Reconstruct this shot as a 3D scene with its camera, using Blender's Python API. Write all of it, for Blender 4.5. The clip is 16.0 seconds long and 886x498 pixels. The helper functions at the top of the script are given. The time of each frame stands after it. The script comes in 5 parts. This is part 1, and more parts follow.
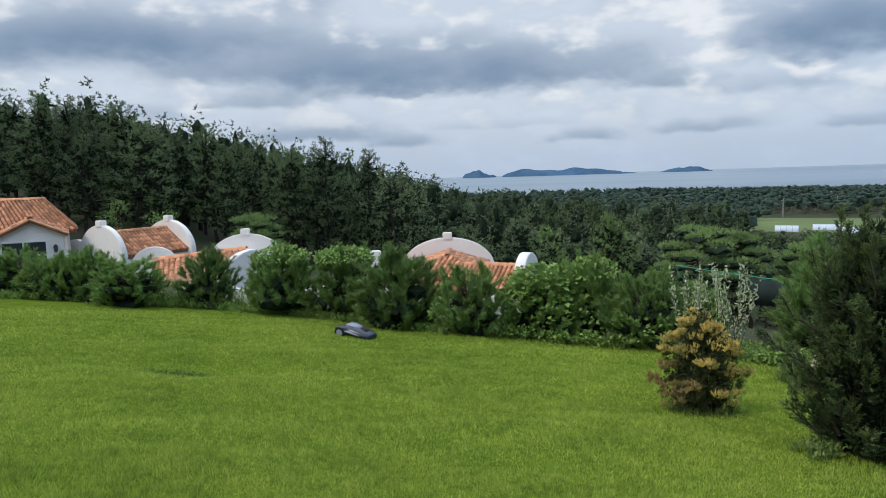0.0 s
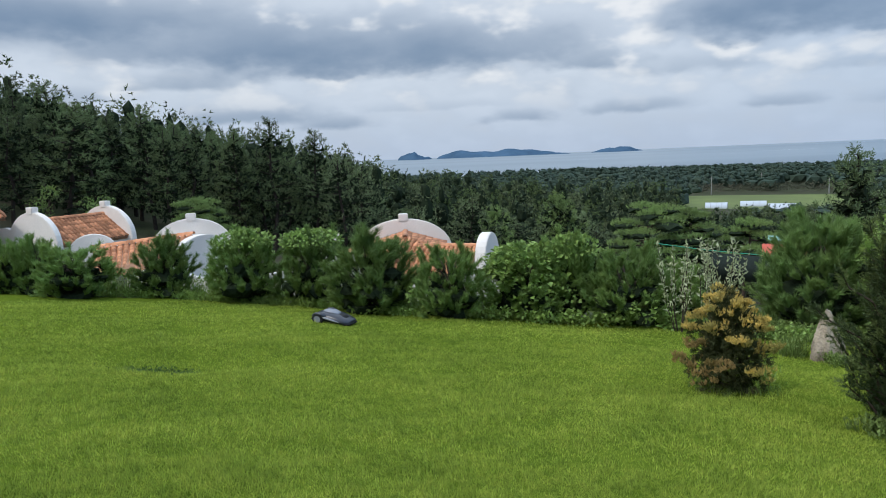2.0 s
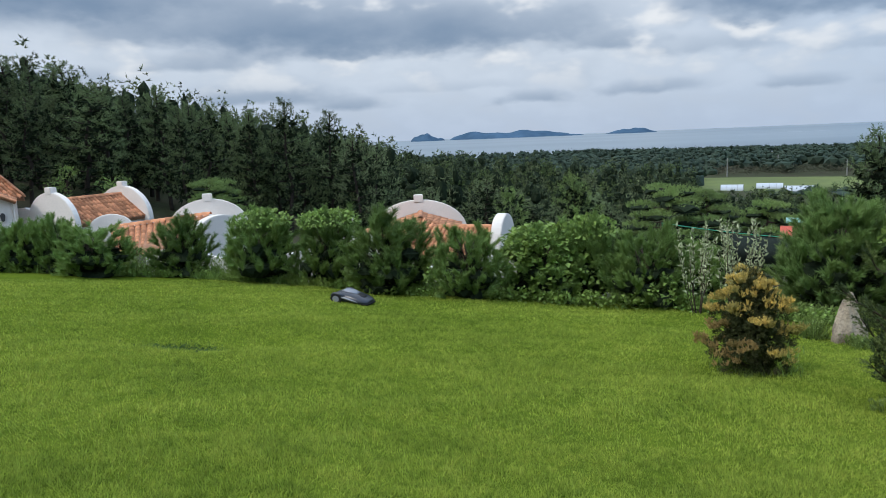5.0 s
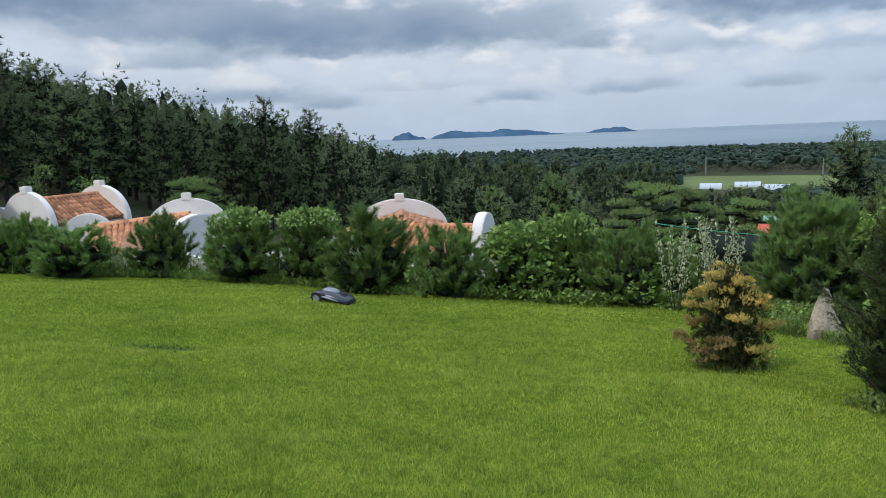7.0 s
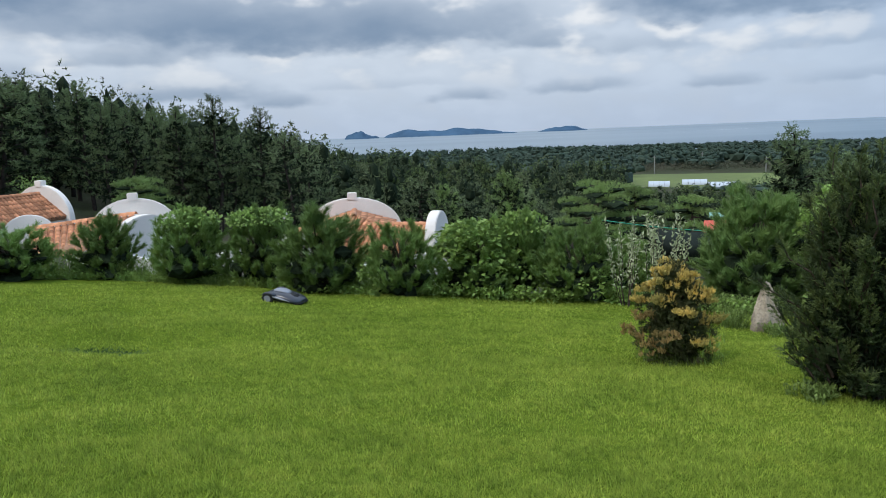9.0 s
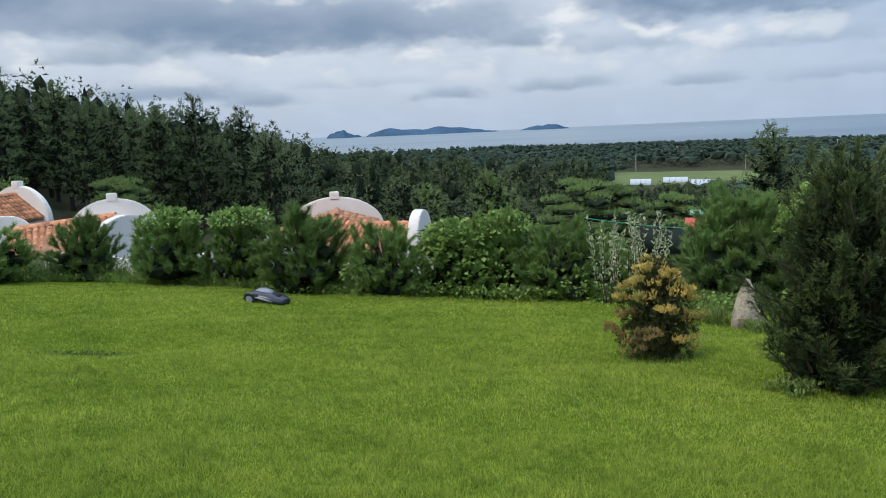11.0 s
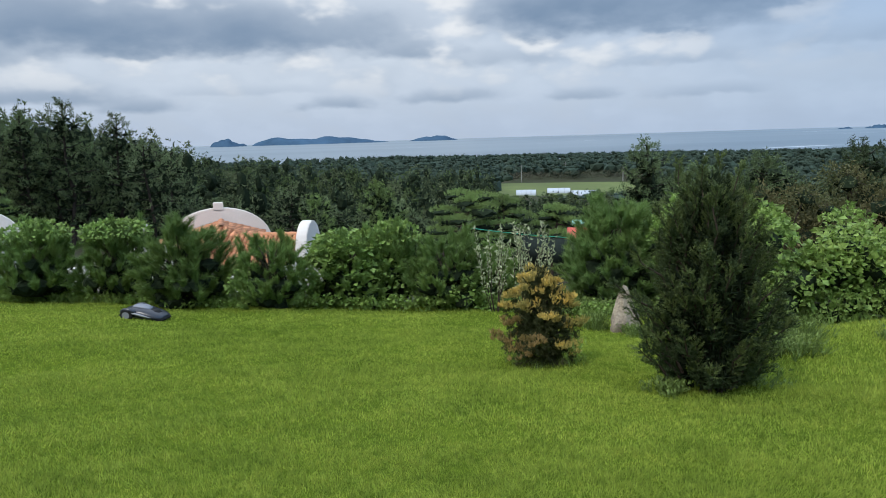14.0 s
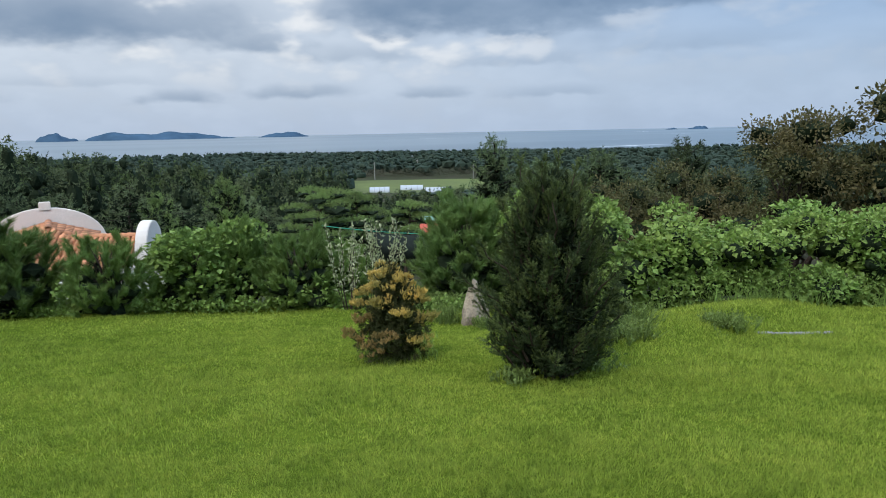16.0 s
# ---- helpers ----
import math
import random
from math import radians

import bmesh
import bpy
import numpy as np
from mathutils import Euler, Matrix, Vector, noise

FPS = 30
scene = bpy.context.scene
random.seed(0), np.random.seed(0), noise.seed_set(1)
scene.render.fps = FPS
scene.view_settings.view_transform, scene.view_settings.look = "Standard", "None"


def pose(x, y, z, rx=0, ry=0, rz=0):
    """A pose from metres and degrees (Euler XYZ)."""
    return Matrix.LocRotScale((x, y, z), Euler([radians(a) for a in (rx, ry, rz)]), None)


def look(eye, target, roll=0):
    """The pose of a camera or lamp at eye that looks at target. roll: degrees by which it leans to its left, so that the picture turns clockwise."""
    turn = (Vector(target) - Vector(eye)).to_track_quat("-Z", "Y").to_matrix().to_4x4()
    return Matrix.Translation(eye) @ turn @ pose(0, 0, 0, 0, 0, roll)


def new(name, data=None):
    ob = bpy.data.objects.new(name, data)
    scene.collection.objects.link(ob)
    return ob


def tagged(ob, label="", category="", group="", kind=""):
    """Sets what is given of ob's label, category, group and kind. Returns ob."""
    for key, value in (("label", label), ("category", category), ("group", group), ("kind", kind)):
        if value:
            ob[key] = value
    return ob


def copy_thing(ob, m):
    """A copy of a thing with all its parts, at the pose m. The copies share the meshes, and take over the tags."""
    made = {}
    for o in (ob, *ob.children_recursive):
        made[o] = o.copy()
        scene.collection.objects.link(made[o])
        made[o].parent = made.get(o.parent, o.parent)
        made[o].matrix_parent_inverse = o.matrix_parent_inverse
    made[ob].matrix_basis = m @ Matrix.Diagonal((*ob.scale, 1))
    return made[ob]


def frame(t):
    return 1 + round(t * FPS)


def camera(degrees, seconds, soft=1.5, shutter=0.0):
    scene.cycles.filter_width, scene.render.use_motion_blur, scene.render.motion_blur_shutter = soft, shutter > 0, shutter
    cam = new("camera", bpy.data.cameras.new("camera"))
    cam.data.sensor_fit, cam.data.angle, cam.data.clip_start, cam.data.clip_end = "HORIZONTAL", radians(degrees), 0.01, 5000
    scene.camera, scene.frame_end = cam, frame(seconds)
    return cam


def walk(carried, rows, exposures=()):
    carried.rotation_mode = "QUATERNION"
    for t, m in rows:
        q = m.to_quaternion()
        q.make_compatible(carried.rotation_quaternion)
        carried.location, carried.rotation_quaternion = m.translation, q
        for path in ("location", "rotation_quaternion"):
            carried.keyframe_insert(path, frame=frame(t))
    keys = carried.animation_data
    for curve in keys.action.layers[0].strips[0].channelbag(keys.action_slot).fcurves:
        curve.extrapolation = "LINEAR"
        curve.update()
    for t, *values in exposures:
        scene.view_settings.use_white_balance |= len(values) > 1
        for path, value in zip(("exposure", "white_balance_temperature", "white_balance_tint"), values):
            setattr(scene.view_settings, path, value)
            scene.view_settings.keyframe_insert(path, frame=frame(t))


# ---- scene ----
cam = camera(62.2, 16.0, soft=0.9)
PATH = [
    (0, (1.07, -0.707, 1.715), (0.973, 1.28, 1.512), -1.8),
    (0.5, (0.759, -0.39, 1.692), (0.763, 1.6, 1.497), -1.9),
    (1, (0.491, -0.149, 1.646), (0.542, 1.841, 1.452), -1.8),
    (1.5, (0.27, -0.031, 1.638), (0.331, 1.956, 1.422), -1.8),
    (2, (0.085, 0.002, 1.62), (0.158, 1.984, 1.363), -2.4),
    (2.5, (-0.008, 0.014, 1.609), (0.062, 1.991, 1.32), -2.5),
    (3, (-0.03, 0.013, 1.605), (0.03, 1.989, 1.305), -2.4),
    (3.5, (-0.033, 0.003, 1.609), (0.013, 1.979, 1.308), -2.3),
    (4, (-0.036, -0.013, 1.607), (-0.003, 1.964, 1.307), -2.3),
    (6.5, (-0.016, -0.002, 1.596), (0.047, 1.972, 1.281), -2.4),
    (7, (-0.014, -0.004, 1.594), (0.072, 1.97, 1.284), -2.3),
    (7.5, (-0.008, -0.02, 1.599), (0.109, 1.953, 1.298), -2.3),
    (8, (-0.004, -0.024, 1.6), (0.147, 1.948, 1.299), -2.3),
    (8.5, (0.011, -0.009, 1.59), (0.194, 1.959, 1.283), -2.3),
    (9, (0.021, -0.013, 1.584), (0.231, 1.951, 1.266), -2.3),
    (11.5, (0.03, -0.004, 1.586), (0.296, 1.951, 1.263), -2.4),
    (12, (0.032, -0.006, 1.587), (0.318, 1.949, 1.275), -2.3),
    (12.5, (0.037, -0.006, 1.586), (0.362, 1.944, 1.281), -2.2),
    (13, (0.035, -0.016, 1.584), (0.421, 1.923, 1.282), -2.0),
    (13.5, (0.039, -0.034, 1.591), (0.501, 1.888, 1.288), -1.9),
    (14, (0.053, -0.029, 1.596), (0.601, 1.87, 1.29), -1.7),
    (14.5, (0.085, -0.007, 1.59), (0.726, 1.863, 1.284), -1.6),
    (15, (0.11, -0.011, 1.585), (0.847, 1.822, 1.278), -1.4),
    (15.5, (0.115, -0.003, 1.584), (0.948, 1.788, 1.27), -1.2),
    (16, (0.126, -0.011, 1.584), (1.038, 1.74, 1.261), -1.1),
]
walk(cam, [(t, look(eye, target, roll)) for t, eye, target, roll in PATH])

# ---------------------------------------------------------------- light
SUN_EL, SUN_AZ = 52.0, 238.0     # degrees; azimuth clockwise from +y
SKY_LEVEL = 1.0
world = bpy.data.worlds.new("overcast_sky")
scene.world = world
world.use_nodes = True


def nodes_of(tree):
    tree.nodes.clear()
    return lambda kind, inputs=None, op="", data="": node(tree, kind, inputs, op, data)


def node(tree, kind, inputs=None, op="", data=""):
    n = tree.nodes.new(kind)
    if op:
        n.operation = op
    if data:
        n.data_type = data
    for k, v in (inputs or {}).items():
        sock = n.inputs[k]
        if isinstance(v, bpy.types.NodeSocket):
            tree.links.new(v, sock)
        else:
            sock.default_value = v
    return n


CLOUDS = [   # bearing, elevation of the base, half width, depth upwards (degrees), weight
    (-5.0, 6.5, 13.0, 3.6, 0.95), (-14.0, 7.4, 12.0, 3.0, 0.62), (7.0, 7.0, 8.5, 2.6, 0.62), (-27.0, 8.9, 9.0, 2.6, 0.62), (-36.0, 8.2, 9.0, 2.4, 0.60), (-22.0, 9.6, 12.0, 3.0, 0.55),
    (13.0, 5.9, 4.2, 1.3, 0.62), (31.0, 7.4, 11.0, 3.6, 0.90), (25.0, 8.4, 7.0, 3.0, 0.55), (42.0, 8.8, 9.0, 2.8, 0.85),
    (-16.0, 5.4, 5.0, 1.1, 0.50), (-12.0, 2.9, 5.2, 1.3, 0.62), (-5.6, 2.35, 3.0, 0.8, 0.55), (8.3, 2.3, 3.0, 0.85, 0.50), (16.7, 2.6, 4.0, 0.9, 0.46), (27.0, 2.5, 2.9, 0.7, 0.38),
    (21.0, 5.2, 5.5, 1.2, 0.30), (36.0, 2.4, 4.5, 0.7, 0.24), (33.0, 4.7, 6.0, 0.9, 0.20), (1.0, 3.4, 7.0, 0.6, 0.14), (-26.0, 4.6, 6.0, 1.0, 0.40), (46.0, 5.4, 7.0, 1.2, 0.18)]


def build_sky():
    t = world.node_tree
    N = nodes_of(t)

    def M(op, a, b=0.0, c=0.0):
        return N("ShaderNodeMath", {0: a, 1: b, 2: c}, op=op).outputs[0]

    def ramp(v, lo, hi, a=0.0, b=1.0):
        n = N("ShaderNodeMapRange", {"Value": v, "From Min": lo, "From Max": hi, "To Min": a, "To Max": b})
        n.interpolation_type = "SMOOTHSTEP"
        return n.outputs[0]

    def blend(f, a, b):
        return N("ShaderNodeMix", {0: f, 6: a, 7: b}, data="RGBA").outputs[2]
    sky = N("ShaderNodeTexSky")
    sky.sky_type, sky.sun_disc = "NISHITA", False
    sky.sun_elevation, sky.sun_rotation = radians(SUN_EL), radians(SUN_AZ)
    co = N("ShaderNodeTexCoord")
    sep = N("ShaderNodeSeparateXYZ", {0: co.outputs["Generated"]})
    bearing = M("MULTIPLY", M("ARCTAN2", sep.outputs[0], sep.outputs[1]), 180 / math.pi)
    height = M("MULTIPLY", M("ARCSINE", sep.outputs[2]), 180 / math.pi)
    flat = N("ShaderNodeCombineXYZ", {0: M("MULTIPLY", bearing, 0.12), 1: M("MULTIPLY", height, 0.24), 2: 0.0}).outputs[0]
    n1 = N("ShaderNodeTexNoise", {"Vector": flat, "Scale": 0.75, "Detail": 3.0, "Roughness": 0.5}).outputs[0]
    n2 = N("ShaderNodeTexNoise", {"Vector": flat, "Scale": 1.7, "Detail": 3.5, "Roughness": 0.5}).outputs[0]
    n3 = N("ShaderNodeTexNoise", {"Vector": flat, "Scale": 4.2, "Detail": 3.0, "Roughness": 0.5}).outputs[0]
    bend = M("MULTIPLY", M("SUBTRACT", n2, 0.5), 9.0)
    lift = M("ADD", M("MULTIPLY", M("SUBTRACT", n2, 0.5), 2.6), M("MULTIPLY", M("SUBTRACT", n3, 0.5), 1.1))
    dark = None
    for a, e, wa, we, k in CLOUDS:
        dx = M("ABSOLUTE", M("DIVIDE", M("SUBTRACT", M("ADD", bearing, bend), a), wa))
        up = M("DIVIDE", M("SUBTRACT", M("ADD", height, M("MULTIPLY", lift, min(1.0, 0.22 + we * 0.20))), e), we)
        b = M("MULTIPLY", M("MULTIPLY", ramp(up, -0.30, 0.16), ramp(up, 1.35, 0.10)), ramp(dx, 1.25, 0.25, 0.0, k))
        dark = b if dark is None else M("ADD", dark, b)
    wisps = M("MULTIPLY", ramp(n1, 0.46, 0.74), ramp(height, 2.0, 9.0, 0.05, 0.42))
    far = ramp(height, 14.0, 24.0)
    veil = M("MULTIPLY", ramp(n2, 0.35, 0.70), 0.62)
    dark = blend(far, M("ADD", dark, wisps), veil)
    pale = blend(ramp(height, 0.0, 6.0), (0.52, 0.625, 0.79, 1), (0.66, 0.745, 0.86, 1))
    blue = M("MULTIPLY", ramp(bearing, 10.0, 58.0), ramp(height, 1.0, 9.0, 0.40, 0.95))
    pale = blend(blue, pale, (0.36, 0.52, 0.76, 1))
    body = M("MULTIPLY", M("ADD", dark, M("MULTIPLY", ramp(n2, 0.34, 0.68), 0.13)), ramp(n3, 0.30, 0.70, 0.88, 1.05))
    cover = M("SUBTRACT", 1.0, M("EXPONENT", M("MULTIPLY", body, -1.25)))
    cloud = blend(cover, pale, (0.135, 0.228, 0.372, 1))
    billow = M("MULTIPLY", ramp(n2, 0.46, 0.66), M("MULTIPLY", ramp(height, 2.4, 6.5, 0.10, 1.0), ramp(bearing, 44.0, 22.0, 0.25, 1.0)))
    glow = blend(M("MULTIPLY", billow, ramp(dark, 0.55, 0.12)), cloud, (0.87, 0.905, 0.95, 1))
    zenith = ramp(height, 14.0, 48.0, 1.0, 2.7)
    bg1 = N("ShaderNodeBackground", {0: N("ShaderNodeVectorMath", {0: glow, "Scale": zenith}, op="SCALE").outputs[0], 1: SKY_LEVEL})
    bg2 = N("ShaderNodeBackground", {0: sky.outputs[0], 1: 0.06})
    mix = N("ShaderNodeMixShader", {0: 0.9, 1: bg2.outputs[0], 2: bg1.outputs[0]})
    N("ShaderNodeOutputWorld", {0: mix.outputs[0]})


build_sky()
sun = new("sun", bpy.data.lights.new("sun", "SUN"))
sun.data.energy, sun.data.angle, sun.data.color = 1.5, radians(12), (1.0, 0.96, 0.9)
az = radians(SUN_AZ)
sun_from = Vector((math.sin(az) * math.cos(radians(SUN_EL)), math.cos(az) * math.cos(radians(SUN_EL)), math.sin(radians(SUN_EL))))
sun.matrix_world = look(sun_from * 50, (0, 0, 0))
scene.view_settings.exposure = 0.0

# ---------------------------------------------------------------- materials
def material(name, base, rough=0.8, spread=0.25, scale=3.0, fine=40.0, bump=0.0, bump_scale=60.0,
             island=0.0, thing=0.0, other=None, translucent=0.0, spec=0.3, metal=0.0, coords="Object"):
    """A surface with colour that varies at two scales, per piece and per thing."""
    m = bpy.data.materials.new(name)
    m.use_nodes = True
    t = m.node_tree
    N = nodes_of(t)
    co = N("ShaderNodeTexCoord")
    info = N("ShaderNodeObjectInfo")
    off = N("ShaderNodeVectorMath", {0: co.outputs[coords], 1: info.outputs["Random"]}, op="ADD")
    n1 = N("ShaderNodeTexNoise", {"Vector": off.outputs[0], "Scale": scale, "Detail": 4.0})
    n2 = N("ShaderNodeTexNoise", {"Vector": off.outputs[0], "Scale": fine, "Detail": 3.0})
    s = N("ShaderNodeMath", {0: n1.outputs[0], 1: n2.outputs[0]}, op="ADD")
    f = N("ShaderNodeMapRange", {"Value": s.outputs[0], "From Min": 0.72, "From Max": 1.28})
    b = Vector(base)
    o = Vector(other) if other else b * 0.6
    mix = N("ShaderNodeMix", {0: f.outputs[0], 6: (*(b * (1 + spread)), 1), 7: (*(b * (1 - spread)).lerp(o, 0.5 if other else 0.0), 1)}, data="RGBA")
    col = mix.outputs[2]
    if other:
        n3 = N("ShaderNodeTexNoise", {"Vector": off.outputs[0], "Scale": scale * 0.45, "Detail": 2.0})
        g = N("ShaderNodeMapRange", {"Value": n3.outputs[0], "From Min": 0.45, "From Max": 0.68})
        col = N("ShaderNodeMix", {0: g.outputs[0], 6: col, 7: (*o, 1)}, data="RGBA").outputs[2]
    if island or thing:
        geo = N("ShaderNodeNewGeometry")
        a = N("ShaderNodeMapRange", {"Value": geo.outputs["Random Per Island"], "To Min": 1 - island, "To Max": 1 + island})
        c = N("ShaderNodeMapRange", {"Value": info.outputs["Random"], "To Min": 1 - thing, "To Max": 1 + thing})
        v = N("ShaderNodeMath", {0: a.outputs[0], 1: c.outputs[0]}, op="MULTIPLY")
        col = N("ShaderNodeVectorMath", {0: col, "Scale": v.outputs[0]}, op="SCALE").outputs[0]
    p = N("ShaderNodeBsdfPrincipled", {"Base Color": col, "Roughness": rough, "Metallic": metal, "Specular IOR Level": spec})
    if bump:
        n4 = N("ShaderNodeTexNoise", {"Vector": off.outputs[0], "Scale": bump_scale, "Detail": 5.0})
        bp = N("ShaderNodeBump", {"Height": n4.outputs[0], "Strength": bump, "Distance": 0.02})
        t.links.new(bp.outputs[0], p.inputs["Normal"])
    shader = p.outputs[0]
    if translucent:
        tr = N("ShaderNodeBsdfTranslucent", {"Color": col})
        shader = N("ShaderNodeMixShader", {0: translucent, 1: shader, 2: tr.outputs[0]}).outputs[0]
    N("ShaderNodeOutputMaterial", {0: shader})
    return m


def lawn_material(name, dark, mid, light, rough, translucent=0.0, island=0.0):
    """Turf colours in broad patches, tufts and single blades, with light tips and shaded gaps; soil and blades share
    the pattern.
    """
    m = bpy.data.materials.new(name)
    m.use_nodes = True
    N = nodes_of(m.node_tree)
    co = N("ShaderNodeTexCoord").outputs["Object"]
    n = [N("ShaderNodeTexNoise", {"Vector": co, "Scale": k, "Detail": d}).outputs[0] for k, d in ((0.42, 3.0), (2.3, 3.0), (13.0, 2.0))]
    f = N("ShaderNodeMath", {0: n[0], 1: 0.6}, op="MULTIPLY").outputs[0]
    f = N("ShaderNodeMath", {0: n[1], 1: 0.7, 2: f}, op="MULTIPLY_ADD").outputs[0]
    f = N("ShaderNodeMath", {0: n[2], 1: 1.1, 2: f}, op="MULTIPLY_ADD").outputs[0]
    low = N("ShaderNodeMapRange", {"Value": f, "From Min": 0.88, "From Max": 1.20}).outputs[0]
    high = N("ShaderNodeMapRange", {"Value": f, "From Min": 1.20, "From Max": 1.50}).outputs[0]
    col = N("ShaderNodeMix", {0: low, 6: (*dark, 1), 7: (*mid, 1)}, data="RGBA").outputs[2]
    col = N("ShaderNodeMix", {0: high, 6: col, 7: (*light, 1)}, data="RGBA").outputs[2]
    geo = N("ShaderNodeNewGeometry")
    v = N("ShaderNodeMapRange", {"Value": geo.outputs["Random Per Island"], "To Min": 1 - island, "To Max": 1 + island})
    col = N("ShaderNodeVectorMath", {0: col, "Scale": v.outputs[0]}, op="SCALE").outputs[0]
    shader = N("ShaderNodeBsdfPrincipled", {"Base Color": col, "Roughness": rough, "Specular IOR Level": 0.12 if translucent else 0.0}).outputs[0]
    if translucent:
        shader = N("ShaderNodeMixShader", {0: translucent, 1: shader, 2: N("ShaderNodeBsdfTranslucent", {"Color": col}).outputs[0]}).outputs[0]
    N("ShaderNodeOutputMaterial", {0: shader})
    return m


# turf darker than the blades: the shade in their gaps is in its colour
LAWN = lawn_material("shaded_lawn_turf", (0.058, 0.092, 0.010), (0.098, 0.142, 0.015), (0.128, 0.168, 0.020), 0.95)
BLADE = lawn_material("grass_blade", (0.185, 0.256, 0.036), (0.305, 0.386, 0.060), (0.410, 0.460, 0.082), 0.65, 0.35, 0.36)
LITTER = material("forest_floor", (0.040, 0.050, 0.022), 0.95, 0.35, 0.4, 4.0, 0.6, 20.0, other=(0.055, 0.05, 0.03), spec=0.1)
FIELD = material("rice_field", (0.15, 0.185, 0.06), 0.9, 0.15, 0.03, 0.3, other=(0.12, 0.145, 0.055), spec=0.1)
# pine bark darkened to hold the deep shade under the wood's crowns
SHADED_BARK = material("shaded_forest_bark", (0.040, 0.033, 0.028), 0.95, 0.4, 5.0, 30.0, 0.8, 25.0, spec=0.1)
BARK = material("pine_bark", (0.075, 0.056, 0.044), 0.95, 0.4, 5.0, 30.0, 0.8, 25.0, spec=0.1)
PINE = material("pine_needles", (0.122, 0.200, 0.055), 0.55, 0.45, 1.6, 6.0, island=0.12, thing=0.20, other=(0.215, 0.310, 0.080), translucent=0.3, spec=0.3)
FRESHPINE = material("fresh_pine_needles", (0.135, 0.222, 0.064), 0.55, 0.45, 1.6, 6.0, island=0.12, other=(0.21, 0.305, 0.084), translucent=0.3, spec=0.3)
FOREST = material("forest_needles", (0.090, 0.128, 0.055), 0.65, 0.55, 0.45, 2.4, island=0.10, thing=0.35, other=(0.128, 0.168, 0.068), translucent=0.2, spec=0.2)
MIDPINE = material("grey_green_needles", (0.125, 0.166, 0.080), 0.65, 0.5, 0.5, 2.4, island=0.10, thing=0.40, other=(0.160, 0.200, 0.088), translucent=0.2, spec=0.2)
LIGHTPINE = material("light_pine_needles", (0.17, 0.255, 0.082), 0.6, 0.45, 1.0, 4.0, island=0.12, thing=0.15, other=(0.24, 0.32, 0.10), translucent=0.3, spec=0.25)
WOODS = [material("far_woods", c, 0.7, 0.5, 0.30, 1.3, island=0.10, other=o, spec=0.1) for c, o in
         (((0.054, 0.078, 0.042), (0.074, 0.098, 0.050)), ((0.115, 0.145, 0.072), (0.140, 0.166, 0.082)), ((0.078, 0.116, 0.042), (0.112, 0.146, 0.052)))]
JUNIPER = material("juniper_scales", (0.050, 0.075, 0.030), 0.65, 0.45, 3.0, 12.0, island=0.15, other=(0.074, 0.102, 0.038), translucent=0.2, spec=0.2)
JUNIPER_TIP = material("juniper_new_growth", (0.140, 0.176, 0.058), 0.65, 0.4, 3.0, 12.0, island=0.15, other=(0.094, 0.128, 0.042), translucent=0.25, spec=0.2)
RUST = material("rusty_cypress", (0.40, 0.27, 0.115), 0.65, 0.4, 6.0, 14.0, island=0.2, other=(0.26, 0.20, 0.07), translucent=0.2, spec=0.2)
GOLD = material("golden_cypress", (0.64, 0.48, 0.145), 0.65, 0.45, 6.0, 16.0, island=0.25, other=(0.34, 0.31, 0.10), translucent=0.2, spec=0.2)
# green inner foliage, darkened by the shade under the golden clumps
SHADED_INNER = material("shaded_inner_cypress", (0.050, 0.064, 0.024), 0.65, 0.4, 4.0, 14.0, island=0.2, other=(0.085, 0.085, 0.03), translucent=0.2, spec=0.2)
LEAF = material("vine_leaf", (0.165, 0.262, 0.062), 0.55, 0.35, 1.0, 5.0, island=0.35, other=(0.280, 0.380, 0.092), translucent=0.3, spec=0.25)
WEED = material("dark_weeds", (0.145, 0.20, 0.05), 0.6, 0.35, 2.0, 9.0, island=0.4, other=(0.17, 0.24, 0.065), translucent=0.3, spec=0.25)
# leaves added only to darken the lawn's hollow
DARKLEAF = material("dark_hollow_leaf", (0.075, 0.125, 0.030), 0.6, 0.35, 4.0, 20.0, island=0.25, translucent=0.25, spec=0.2)
BELT = material("belt_needles", (0.028, 0.046, 0.034), 0.8, 0.55, 0.12, 0.9, 0.5, 3.0, island=0.12, other=(0.040, 0.058, 0.038), spec=0.1)
# near black: the shade inside dense foliage is put into the twigs' colour
SHADED_TWIGS = material("shaded_inner_twigs", (0.020, 0.030, 0.016), 0.95, 0.4, 3.0, 14.0, spec=0.05)
BROWNLEAF = material("rusty_leaf", (0.135, 0.110, 0.046), 0.6, 0.45, 0.5, 3.0, island=0.25, other=(0.076, 0.108, 0.036), translucent=0.3, spec=0.25)
PALELEAF = material("pale_leaf", (0.44, 0.46, 0.29), 0.6, 0.25, 3.0, 9.0, island=0.4, other=(0.36, 0.41, 0.22), translucent=0.3, spec=0.25)
STUCCO = material("white_stucco", (0.83, 0.765, 0.70), 0.9, 0.05, 0.8, 12.0, 0.25, 60.0, other=(0.75, 0.69, 0.63), spec=0.2)
TILE = material("orange_roof_tile", (0.52, 0.235, 0.122), 0.75, 0.25, 3.0, 20.0, 0.2, 40.0, island=0.25, thing=0.3, spec=0.25)
# darker than the tiles: the shade between their rows is put into this colour
SHADED_DECK = material("shaded_roof_deck", (0.30, 0.165, 0.10), 0.9, 0.3, 3.0, 20.0, 0.4, 40.0, spec=0.15)
